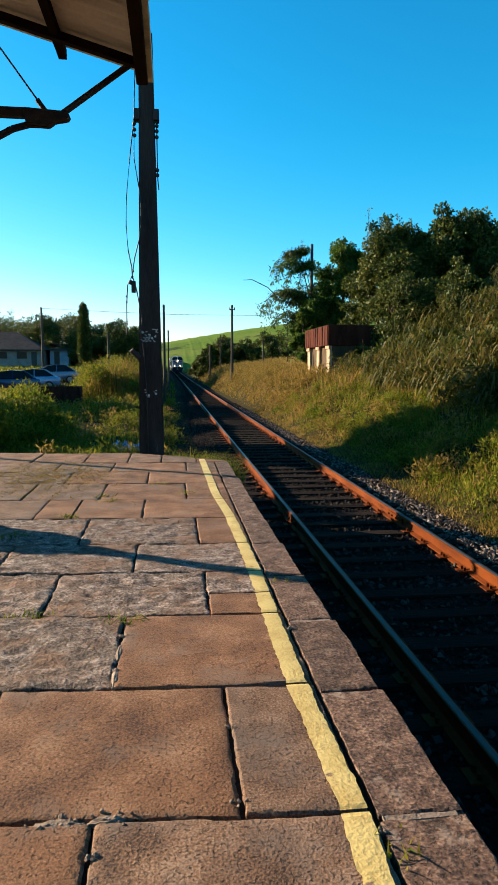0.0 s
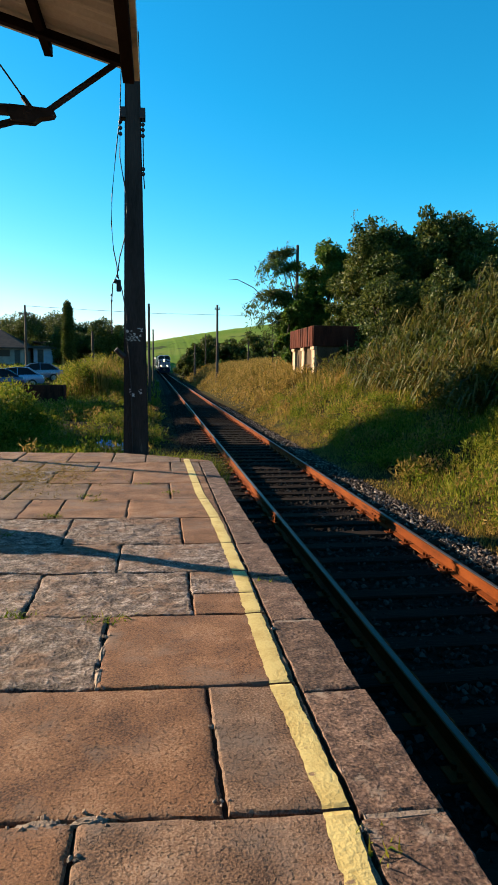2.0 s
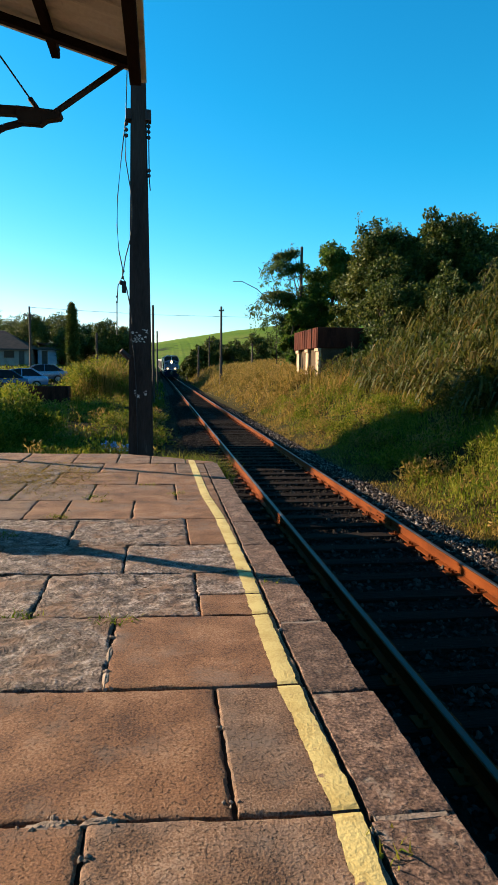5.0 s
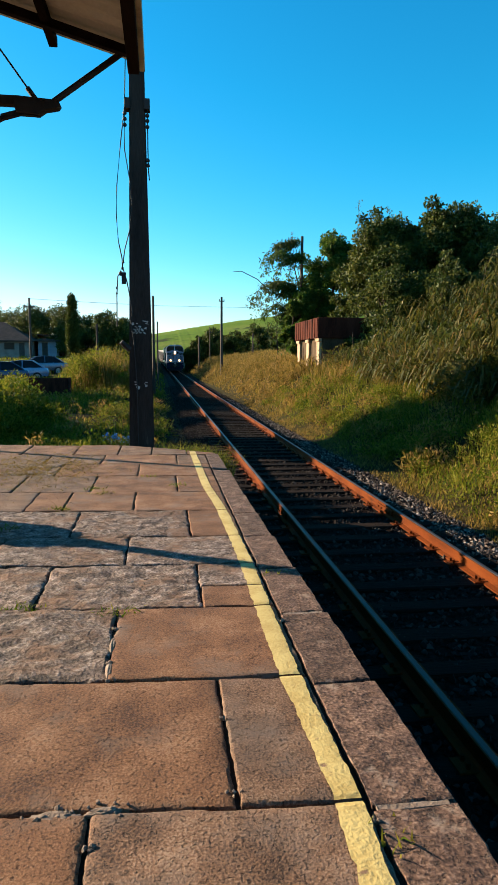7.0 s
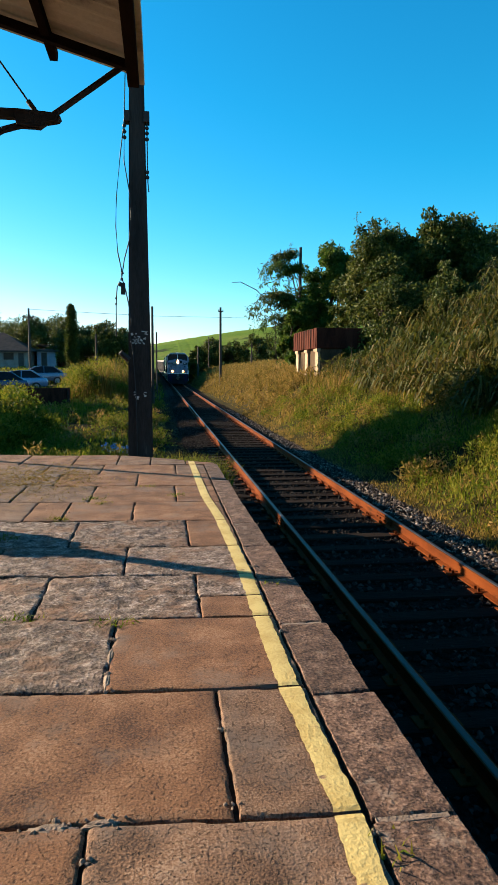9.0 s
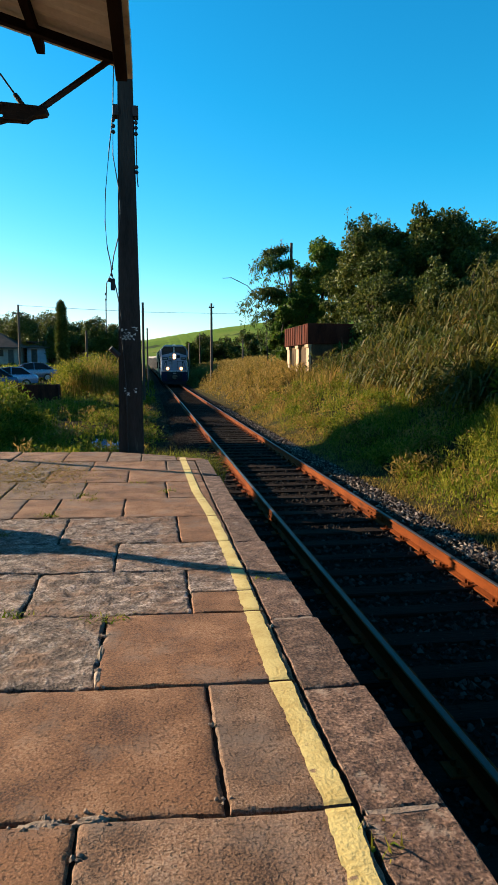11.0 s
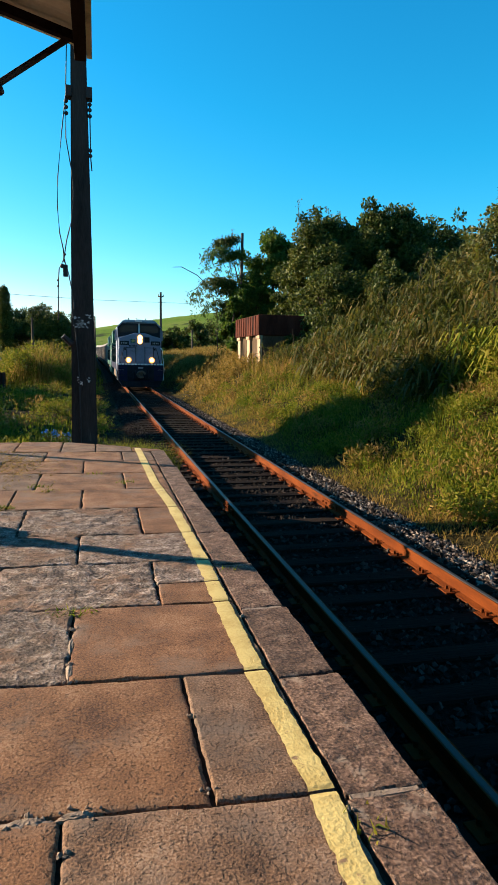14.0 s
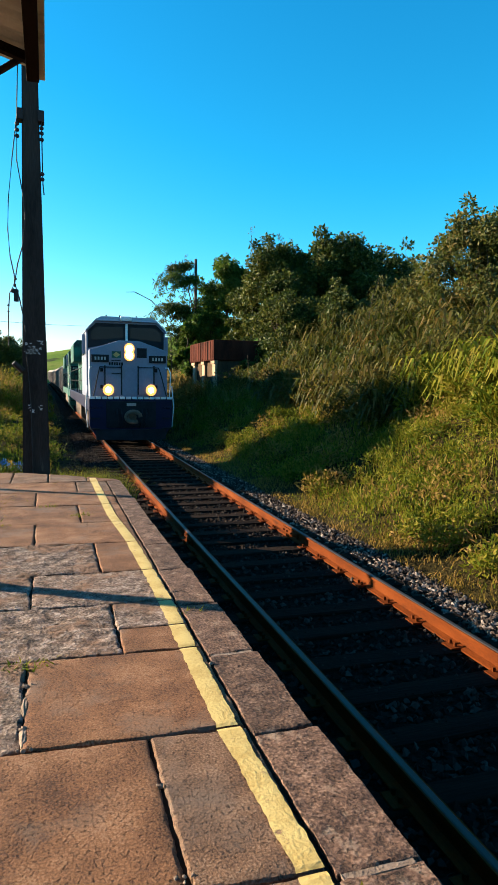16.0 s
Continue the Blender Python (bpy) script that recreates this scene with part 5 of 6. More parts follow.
def bogie(parent, yc, half, r):
    for s in (-1, 1):
        bm = B()
        prism(bm, [(yc - half - 0.5, 0.62), (yc - half - 0.4, 0.8), (yc - half * 0.5, 0.88), (yc + half * 0.5, 0.88), (yc + half + 0.4, 0.8), (yc + half + 0.5, 0.62), (yc + half + 0.3, 0.42), (yc - half - 0.3, 0.42)], "x", s * 1.02 - 0.07, s * 1.02 + 0.07, 0.02)
        for k in (-1, 0, 1):
            box(bm, s * 1.1 - 0.06, s * 1.1 + 0.06, yc + k * half - 0.17, yc + k * half + 0.17, 0.35, 0.72, 0.02)
            rod(bm, (s * 1.1, yc + k * half * 0.5 + 0.35, 0.5), (s * 1.1, yc + k * half * 0.5 + 0.35, 0.86), 0.09, seg=8)
        part("bogie_frame", bm, GRIME, parent)


def locomotive(label, low, high, lead):
    ob = thing("locomotive", label, "locomotive", "", (0, 0, 0))
    ob.scale = (1.04, 1.03, 1.11)
    W = 1.42
    # frame and running boards
    bm = B()
    box(bm, -W, W, 0.35, 19.3, 1.08, 1.52, 0.03)
    part("deck", bm, low, ob)
    # pilot, with its blunt plough
    bm = B()
    prism(bm, [(-W, 1.5), (W, 1.5), (W, 0.62), (1.15, 0.2), (-1.15, 0.2), (-W, 0.62)], "y", 0.12, 0.4, 0.03)
    part("pilot", bm, low, ob)
    bm = B()
    for s in (-1, 1):
        f = [bm.verts.new(p) for p in ((0, -0.22, 0.16), (s * 1.2, 0.1, 0.16), (s * 1.2, 0.1, 0.5), (0, -0.18, 0.5))]
        bk = [bm.verts.new((v.co.x, v.co.y + 0.06, v.co.z)) for v in f]
        bm.faces.new(f), bm.faces.new(bk[::-1])
        for i in range(4):
            bm.faces.new((f[i], bk[i], bk[(i + 1) % 4], f[(i + 1) % 4]))
    bmesh.ops.recalc_face_normals(bm, faces=bm.faces)
    part("plough", bm, LOCO_DARK, ob, "black snow-plough plate")
    bm = B()
    box(bm, -0.85, 0.85, 0.085, 0.13, 0.55, 1.4, 0.015)
    part("drawgear_plate", bm, LOCO_DARK, ob, "black plate round the coupler")
    bm = B()
    rod(bm, (0, -0.3, 0.92), (0, 0.12, 0.92), 0.13, seg=12)
    ring = [(0.24 * math.cos(a), -0.42, 0.92 + 0.17 * math.sin(a)) for a in [k * math.tau / 14 for k in range(13)]]
    tube(bm, ring, 0.07, 7)
    part("coupler", bm, GRIME, ob, "worn steel knuckle coupler", smooth=True)
    bm = B()
    box(bm, -0.16, 0.16, 0.07, 0.11, 1.25, 1.34, 0.008)
    part("marker_plate", bm, ALLOY, ob)
    for s in (-1, 1):
        for dx in (0.35, 0.5):
            bm = B()
            tube(bm, [(s * dx, 0.1, 1.15), (s * dx, -0.12, 1.0), (s * (dx - .05), -0.2, 0.72), (s * (dx - 0.12), -0.1, 0.55)], 0.025)
            part("air_hose", bm, LOCO_DARK, ob)
        for k in range(3):
            bm = B()
            box(bm, s * 1.23 - 0.16, s * 1.23 + 0.16, 0.02 + 0.05 * k, 0.16 + 0.05 * k, 0.5 + 0.33 * k, 0.54 + 0.33 * k, 0.005)
            part("step", bm, HANDWHITE if k == 2 else LOCO_DARK, ob)
    for s in (-1, 1):              # sloping stanchions before the nose
        bm = B()
        tube(bm, [(s * 1.02, 0.62, 2.5), (s * 1.08, 0.5, 2.3), (s * 1.26, 0.36, 1.56)], 0.02)
        tube(bm, [(s * 0.3, 0.66, 2.5), (s * 1.02, 0.62, 2.5)], 0.016)
        part("nose_rail", bm, LOCO_DARK, ob)
        for k in range(2):
            bm = B()
            box(bm, s * 0.95 - 0.05, s * 0.95 + 0.05, 0.712, 0.748, 1.8 + 0.55 * k, 1.92 + 0.55 * k, 0.006)
            part("door_latch", bm, LOCO_DARK, ob)
    # white edge studs of the front sill
    for k in range(14):
        x = -1.32 + 2.64 * k / 13
        bm = B()
        box(bm, x - 0.085, x + 0.085, 0.085, 0.125, 1.47, 1.55, 0.01)
        part("sill_stripe", bm, HANDWHITE, ob)
    # nose
    Y0 = 0.75
    bm = B()
    front = [(-1.36, 1.52), (1.36, 1.52), (1.36, 3.06), (0.35, 3.38), (-0.35, 3.38), (-1.36, 3.06)]
    prism(bm, front, "y", Y0, 2.2, 0.03)
    nose = part("nose", bm, high, ob)
    for x0, x1 in ((-0.83, -0.28), (-0.25, 0.3), (0.33, 0.86)):
        bm = B()
        box(bm, x0, x1, Y0 - 0.022, Y0 - 0.002, 1.62, 2.48, 0.008)
        part("nose_panel", bm, high, ob)
    for x in (-0.84, -0.265, 0.315, 0.875):
        bm = B()
        box(bm, x - 0.022, x + 0.022, Y0 - 0.05, Y0 - 0.003, 1.6, 2.56, 0.004)
        part("seam_bar", bm, LOCO_DARK, ob, "dark vertical seam")
    for z in (2.72, 2.5, 2.3):
        bm = B()
        tube(bm, [(-0.6, Y0 - 0.005, z), (-0.6, Y0 - 0.07, z), (-0.3, Y0 - 0.07, z), (-0.3, Y0 - 0.005, z)], 0.014)
        part("grab_iron", bm, LOCO_DARK, ob)
    # lamps
    bm = B()
    box(bm, -0.17, 0.17, Y0 - 0.1, Y0 - 0.003, 2.72, 3.28, 0.03)
    hb = part("headlight_box", bm, LOCO_WHITE if lead else high, ob)
    lamps = [(0, 3.11, 0.125), (0, 2.89, 0.125), (-0.74, 1.76, 0.1), (0.74, 1.76, 0.1)]
    for x, z, r in lamps:
        yy = Y0 - 0.1 if x == 0 else 0.5
        if x:
            bm = B()
            rod(bm, (x, yy, z), (x, yy + 0.2, z), r + 0.035, seg=16)
            box(bm, x - 0.05, x + 0.05, yy + 0.05, yy + 0.2, 1.5, z)
            hb = part("ditch_light", bm, LOCO_DARK, ob, smooth=True)
        bm = B()
        rod(bm, (x, yy - 0.02, z), (x, yy + 0.01, z), r, seg=16)
        part("lens", bm, LAMP if lead else CLEARLENS, hb, "bright warm headlight" if lead else "")
        # added emissive disc behind the lens, drawn as the lamp's bloom
        if lead:
            bm = B()
            rod(bm, (x, yy - 0.012, z), (x, yy + 0.01, z), r + (0.09 if x else 0.06), seg=16)
            part("reflector", bm, LAMP_BLOOM, hb, "orange emissive disc imitating the lamp's bloom")
    bm = B()
    box(bm, 0.28, 0.62, Y0 - 0.03, Y0 - 0.003, 2.82, 3.14, 0.008)
    part("vent_panel", bm, LOCO_DARK, ob)
    for s in (-1, 1):
        bm = B()
        box(bm, s * 1.0 - 0.3, s * 1.0 + 0.3, Y0 - 0.06, Y0 - 0.003, 2.66, 2.9, 0.012)
        nb = part("number_board", bm, LOCO_DARK, ob)
        for k in range(4):
            bm = B()
            x = s * 1.0 - 0.16 + 0.107 * k
            box(bm, x - 0.03, x + 0.03, Y0 - 0.066, Y0 - 0.062, 2.73, 2.83)
            part("number_bar", bm, ALLOY, nb)
    bm = B()
    box(bm, -0.6, -0.28, Y0 - 0.012, Y0 - 0.003, 2.8, 3.02)
    fl = part("emblem", bm, LOCO_GREEN, ob)
    bm = B()
    prism(bm, [(-0.57, 2.91), (-0.44, 3.0), (-0.31, 2.91), (-0.44, 2.82)], "y", Y0 - 0.018, Y0 - 0.013)
    part("emblem_diamond", bm, YELLOW, fl)
    for k in range(6):
        bm = B()
        box(bm, -0.7 + k * 0.085, -0.64 + k * 0.085, Y0 - 0.012, Y0 - 0.003, 2.56, 2.66)
        part("lettering_bar", bm, LOCO_DARK, ob)
    # cab
    C0, C1 = 1.55, 4.5
    bm = B()
    prism(bm, [(-W, 1.52), (W, 1.52), (W, 3.72), (1.12, 4.06), (-1.12, 4.06), (-W, 3.72)], "y", C0, C1, 0.03)
    part("cab", bm, high, ob)
    bm = B()
    prism(bm, [(-W - 0.03, 3.74), (-1.1, 4.1), (-0.9, 4.2), (0.9, 4.2), (1.1, 4.1), (W + 0.03, 3.74), (W + 0.03, 3.69), (1.1, 4.05), (-1.1, 4.05), (-W - 0.03, 3.69)], "y", C0 - 0.16, C1 + 0.1, 0.01)
    part("cab_roof", bm, high if not lead else BLUEWALL, ob, "pale blue-grey cab roof")
    for s in (-1, 1):
        bm = B()
        prism(bm, [(s * 0.05, 3.42), (s * 1.36, 3.14), (s * 1.36, 3.72), (s * 1.08, 3.98), (s * 0.05, 3.98)], "y", C0 - 0.02, C0 - 0.004)
        wf = part("windscreen_surround", bm, LOCO_DARK, ob, "black windscreen surround")
        bm = B()
        prism(bm, [(s * 0.12, 3.5), (s * 1.26, 3.42), (s * 1.26, 3.68), (s * 1.05, 3.86), (s * 0.12, 3.86)], "y", C0 - 0.03, C0 - 0.022)
        part("pane", bm, DARKGLASS, wf)
        for y0, y1 in ((2.0, 2.9), (3.0, 3.9)):
            bm = B()
            box(bm, s * (W + 0.012) - 0.008, s * (W + 0.012) + 0.008, y0, y1, 2.95, 3.55, 0.004)
            part("side_window", bm, DARKGLASS, ob)
        bm = B()
        box(bm, s * 1.5 - 0.06, s * 1.5 + 0.06, 1.75, 1.79, 2.95, 3.6, 0.01)
        part("wind_deflector", bm, LOCO_WHITE, ob, "pale side wind deflector")
        bm = B()
        tube(bm, [(s * 1.36, 0.3, 1.5), (s * 1.4, 0.3, 2.3), (s * 1.36, 0.55, 2.5), (s * 1.3, 0.7, 2.5)], 0.02)
        part("handrail", bm, HANDWHITE, ob)
        bm = B()
        tube(bm, [(s * 1.46, 0.35, 0.55), (s * 1.52, 0.35, 1.2), (s * 1.46, 0.4, 1.9)], 0.02)
        part("handrail", bm, HANDWHITE, ob)
    bm = B()
    box(bm, -0.04, 0.04, C0 - 0.06, C0 - 0.004, 3.42, 3.98, 0.005)
    part("centre_pillar", bm, HANDWHITE, ob)
    bm = B()
    box(bm, -0.24, 0.18, C0 - 0.24, C0 + 0.25, 4.06, 4.22, 0.05)
    part("roof_lamp_housing", bm, HANDWHITE, ob)
    for x in (-0.62, -0.12, 0.5, -1.0):
        bm = B()
        rod(bm, (x, 2.6, 4.15), (x, 2.6, 4.36 if x > -0.9 else 4.2), 0.03, seg=6)
        part("antenna", bm, LOCO_DARK, ob)
    # engine hood and radiators
    bm = B()
    prism(bm, [(-0.95, 1.52), (0.95, 1.52), (0.95, 3.55), (0.7, 3.85), (-0.7, 3.85), (-0.95, 3.55)], "y", 4.5, 18.6, 0.03)
    part("engine_hood", bm, LOCO_GREEN, ob, "green engine hood")
    bm = B()
    prism(bm, [(-1.4, 3.0), (1.4, 3.0), (1.4, 3.9), (1.2, 4.1), (-1.2, 4.1), (-1.4, 3.9)], "y", 14.2, 18.4, 0.03)
    part("radiator", bm, LOCO_GREEN, ob)
    for k in range(9):
        for s in (-1, 1):
            bm = B()
            y = 5.0 + k * 1.0
            box(bm, s * 0.965 - 0.012, s * 0.965 + 0.012, y, y + 0.86, 1.75, 3.3, 0.006)
            part("hood_door", bm, LOCO_GREEN, ob)
    bm = B()
    box(bm, -0.95, 0.95, 7.6, 9.4, 3.8, 4.12, 0.04)
    part("exhaust_stack", bm, LOCO_DARK, ob)
    bm = B()
    prism(bm, [(-1.35, 1.05), (1.35, 1.05), (1.35, 0.55), (1.1, 0.3), (-1.1, 0.3), (-1.35, 0.55)], "y", 7.4, 12.6, 0.05)
    part("fuel_tank", bm, GRIME, ob)
    for s in (-1, 1):
        bm = B()
        tube(bm, [(s * 1.38, 4.7, 2.55), (s * 1.38, 18.8, 2.55)], 0.018)
        tube(bm, [(s * 1.38, 4.7, 2.05), (s * 1.38, 18.8, 2.05)], 0.014)
        part("walkway_rail", bm, LOCO_DARK, ob)
        for k in range(9):
            bm = B()
            rod(bm, (s * 1.38, 4.7 + k * 1.76, 1.5), (s * 1.38, 4.7 + k * 1.76, 2.56), 0.018, seg=6)
            part("stanchion", bm, LOCO_DARK, ob)
    bogie(ob, 4.0, 1.75, 0.5)
    bogie(ob, 15.6, 1.75, 0.5)
    axles = wheelsets(ob, [2.25, 4.0, 5.75, 13.85, 15.6, 17.35], 0.5)
    return ob, axles


def wagon(number):
    ob = thing("hopper_wagon", "dusty grey covered hopper wagon", "wagon", "wagons of the train")
    ob.scale = (1.03, 1.03, 1.03)
    bm = B()
    prism(bm, [(-1.38, 1.25), (1.38, 1.25), (1.38, 3.5), (0.95, 3.95), (-0.95, 3.95), (-1.38, 3.5)], "y", 0.9, 14.1, 0.03)
    part("body", bm, HOPPER, ob)
    for k in range(10):
        for s in (-1, 1):
            bm = B()
            y = 1.2 + k * 1.4
            box(bm, s * 1.42 - 0.04, s * 1.42 + 0.04, y - 0.05, y + 0.05, 1.25, 3.5)
            part("rib", bm, HOPPER, ob)
    bm = B()
    box(bm, -1.3, 1.3, 0.4, 14.6, 0.95, 1.25, 0.03)
    part("underframe", bm, LOCO_DARK, ob)
    for yc in (3.2, 7.5, 11.8):
        bm = B()
        lo = [bm.verts.new((sx * 0.35, yc + sy * 0.4, 0.4)) for sx, sy in ((-1, -1), (1, -1), (1, 1), (-1, 1))]
        hi = [bm.verts.new((sx * 1.2, yc + sy * 1.2, 1.0)) for sx, sy in ((-1, -1), (1, -1), (1, 1), (-1, 1))]
        bm.faces.new(lo[::-1]), bm.faces.new(hi)
        for i in range(4):
            bm.faces.new((lo[i], lo[(i + 1) % 4], hi[(i + 1) % 4], hi[i]))
        part("discharge_hopper", bm, HOPPER, ob)
    for yc in (2.1, 12.9):
        for s in (-1, 1):
            bm = B()
            prism(bm, [(yc - 1.1, 0.5), (yc - 0.5, 0.8), (yc + 0.5, 0.8), (yc + 1.1, 0.5), (yc + 1.0, 0.35), (yc - 1.0, 0.35)], "x", s * 1.0 - 0.06, s * 1.0 + 0.06, 0.02)
            part("bogie_frame", bm, GRIME, ob)
    return ob, wheelsets(ob, [1.25, 2.95, 12.05, 13.75], 0.43)


TRAIN_START = 23.2 + 16 * BEAT     # where the leading nose is at the start
vehicles = []


def train():
    ob, ax = locomotive("grey-white and deep blue diesel locomotive with lit headlights", LOCO_BLUE, LOCO_WHITE, True)
    vehicles.append((ob, ax, 0.0))
    ob, ax = locomotive("green diesel locomotive coupled behind the first one", LOCO_GREEN, LOCO_GREEN, False)
    vehicles.append((ob, ax, 20.9))
    off = 41.8
    first, ax = wagon(0)
    vehicles.append((first, ax, off))
    for k in range(1, 9):
        c = copy_thing(first, Matrix.Identity(4))
        own = [o for o in c.children if o.name.startswith("wheelset")]
        own.sort(key=lambda o: o.location.y)
        vehicles.append((c, [(o, float(o.location.y), 0.43) for o in own], off + 15.5 * k))


def on_track(y, length=15.0):
    """The pose of a vehicle whose front stands at y on the line."""
    (x0, z0), (x1, z1) = ([float(v) for v in track_shift(q)] for q in (y, y + length))
    return pose(TRACK_X + x0, y, RAIL_Z + z0, math.degrees(math.atan2(z1 - z0, length)), 0, -math.degrees(math.atan2(x1 - x0, length)))


def motions():
    times = [i / 30 for i in (0, 2, 4, 8)] + [k * 0.5 for k in range(1, 32)] + [i / 30 for i in (472, 476, 478, 480)]
    spin_times = [i / 30 for i in range(0, 481, 2)]
    for ob, axles, off in vehicles:
        walk(ob, [(t, on_track(TRAIN_START + off - BEAT * t)) for t in times])
        for axle, y, r in axles:
            walk(axle, [(t, pose(0, y, r, math.degrees(BEAT * t / (1.03 * r)) % 360)) for t in spin_times])


# ---------------------------------------------------------------- build
grasses()
woods()
big_pole()
canopy()
station_wall()
lean_post()
tank_house()
far_poles()
houses()
cars()
low_trough()
litter()
train()

# sleepers with their base plates
SPACING = 0.62


def sleepers():
    rng = random.Random(21)
    meshes = []
    for k in range(4):
        bm = B()
        box(bm, -1.3, 1.3, -0.115, 0.115, -0.16, 0.0, 0.012)
        for v in bm.verts:
            v.co += Vector((rng.uniform(-.012, .012), rng.uniform(-.01, .01), rng.uniform(-.012, .004)))
        me = bpy.data.meshes.new("sleeper")
        bm.to_mesh(me)
        bm.free()
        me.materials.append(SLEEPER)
        meshes.append(me)
    bm = B()
    box(bm, -0.16, 0.16, -0.08, 0.08, -0.006, 0.012, 0.004)
    for s in (-1, 1):
        rod(bm, (s * 0.09, 0.04, 0.0), (s * 0.09, 0.04, 0.05), 0.016, seg=6)
        rod(bm, (s * 0.09, -0.04, 0.0), (s * 0.09, -0.04, 0.05), 0.016, seg=6)
    plate = bpy.data.meshes.new("base_plate")
    bm.to_mesh(plate)
    bm.free()
    plate.materials.append(RUST)
    far = B()
    y = -6.0
    while y < 205:
        if y < 60:
            ob = new("sleeper", rng.choice(meshes))
            ob.matrix_basis = pose(TRACK_X + rng.uniform(-.04, .04), y + rng.uniform(-.03, .03), -0.952, 0, 0, rng.uniform(-1, 1))
            tagged(ob, "weathered dark wooden railway sleeper", "sleeper", "sleepers of the track")
            if y < 35:
                for x in (1.93, 3.6):
                    bp = new("base_plate", plate)
                    bp.parent = ob
                    bp.matrix_basis = pose(x - ob.location.x, 0, 0.002)
        else:
            sx, sz = (float(v) for v in track_shift(y))
            box(far, TRACK_X + sx - 1.3, TRACK_X + sx + 1.3, y - 0.115, y + 0.115, sz - 1.09, sz - 0.97)
        y += SPACING
    tagged(part("far_sleepers", far, SLEEPER), "distant dark wooden sleepers", "sleeper", kind="stuff")


sleepers()
wall_stone_rows()


def skew(x):
    """The courses run slightly askew to the track."""
    return -0.075 * min(max(x, -3.0), 0.75)


def slab(x0, x1, y0, y1, rng, material, parent, gap=0.01, relief=0.004, fine=2, slant=None, level=None, askew=True, flake=0.0):
    """One stone: ragged chipped outline, rounded edge, uneven worn top; flake raises broken layers."""
    n = (5, 20, 40)[fine]
    tilt = (rng.uniform(-.005, .005), rng.uniform(-.005, .005), rng.uniform(-.006, .003)) if level is None else (0, 0, level)
    cx, cy = (x0 + x1) / 2, (y0 + y1) / 2
    seed = Vector((rng.uniform(0, 50), rng.uniform(0, 50), rng.uniform(0, 50)))
    inner = [k / (n - 2) for k in range(1, n - 2)]
    steps = sorted({0.0, 0.008, 0.02, 0.98, 0.992, 1.0, *[q for q in inner if 0.03 < q < 0.97]})
    m = len(steps)
    V = []
    for j, v in enumerate(steps):
        for i, u in enumerate(steps):
            edge = min(i, j, m - 1 - i, m - 1 - j)
            top = y1 if slant is None else slant(x0 + (x1 - x0) * u)
            x, y = x0 + gap + (x1 - x0 - 2 * gap) * u, y0 + gap + (top - y0 - 2 * gap) * v
            if askew:
                y += skew(x) * (1 if slant is None else 1 - v)
            p = Vector((x * 6, y * 6, 0)) + seed
            if edge < 4:
                rag = 0.0095 * (1 - edge / 4)
                x += rag * (noise.noise(p * 0.8) + 0.7 * noise.noise(p * 3.1) + 0.45 * noise.noise(p * 9))
                y += rag * (noise.noise(p * 0.8 + Vector((9, 4, 2))) + 0.7 * noise.noise(p * 3.1 + Vector((3, 8, 1))) + 0.45 * noise.noise(p * 9 + Vector((1, 1, 7))))
            z = tilt[0] * (x - cx) + tilt[1] * (y - cy) + tilt[2]
            z += relief * (noise.noise(p * 0.5) + 0.7 * noise.noise(p * 1.4) + 0.5 * noise.noise(p * 3.5))
            if flake:
                q = Vector((p.x * 0.6, p.y * 1.0, 3))
                layer = noise.noise(q) + 0.6 * noise.noise(q * 2.3) + 0.35 * noise.noise(q * 5.1)
                z += flake * (math.floor(layer * 3.2) / 3.2 + 0.25 * layer)
            if edge < 2:
                chip = max(0.0, noise.noise(p * 2.2 + Vector((5, 5, 5))) - 0.15)
                z -= (0.011 + 0.022 * chip if edge == 0 else 0.003 + 0.012 * chip)
            V.append((x, y, z))
    F = [(j * m + i, j * m + i + 1, (j + 1) * m + i + 1, (j + 1) * m + i) for j in range(m - 1) for i in range(m - 1)]
    ring = [i for i in range(m)] + [j * m + m - 1 for j in range(1, m)] + [(m - 1) * m + i for i in range(m - 2, -1, -1)] + [j * m for j in range(m - 2, 0, -1)]
    base = len(V)
    V += [(V[k][0], V[k][1], -0.12) for k in ring]
    q = len(ring)
    F += [(base + k, base + (k + 1) % q, ring[(k + 1) % q], ring[k]) for k in range(q)]
    me = mesh_of("slab", V, F, material)
    me.polygons.foreach_set("use_smooth", [True] * len(me.polygons))
    me.set_sharp_from_angle(angle=radians(24))
    ob = new("slab", me)
    ob.parent = parent
    return ob


KERB_X = 0.722


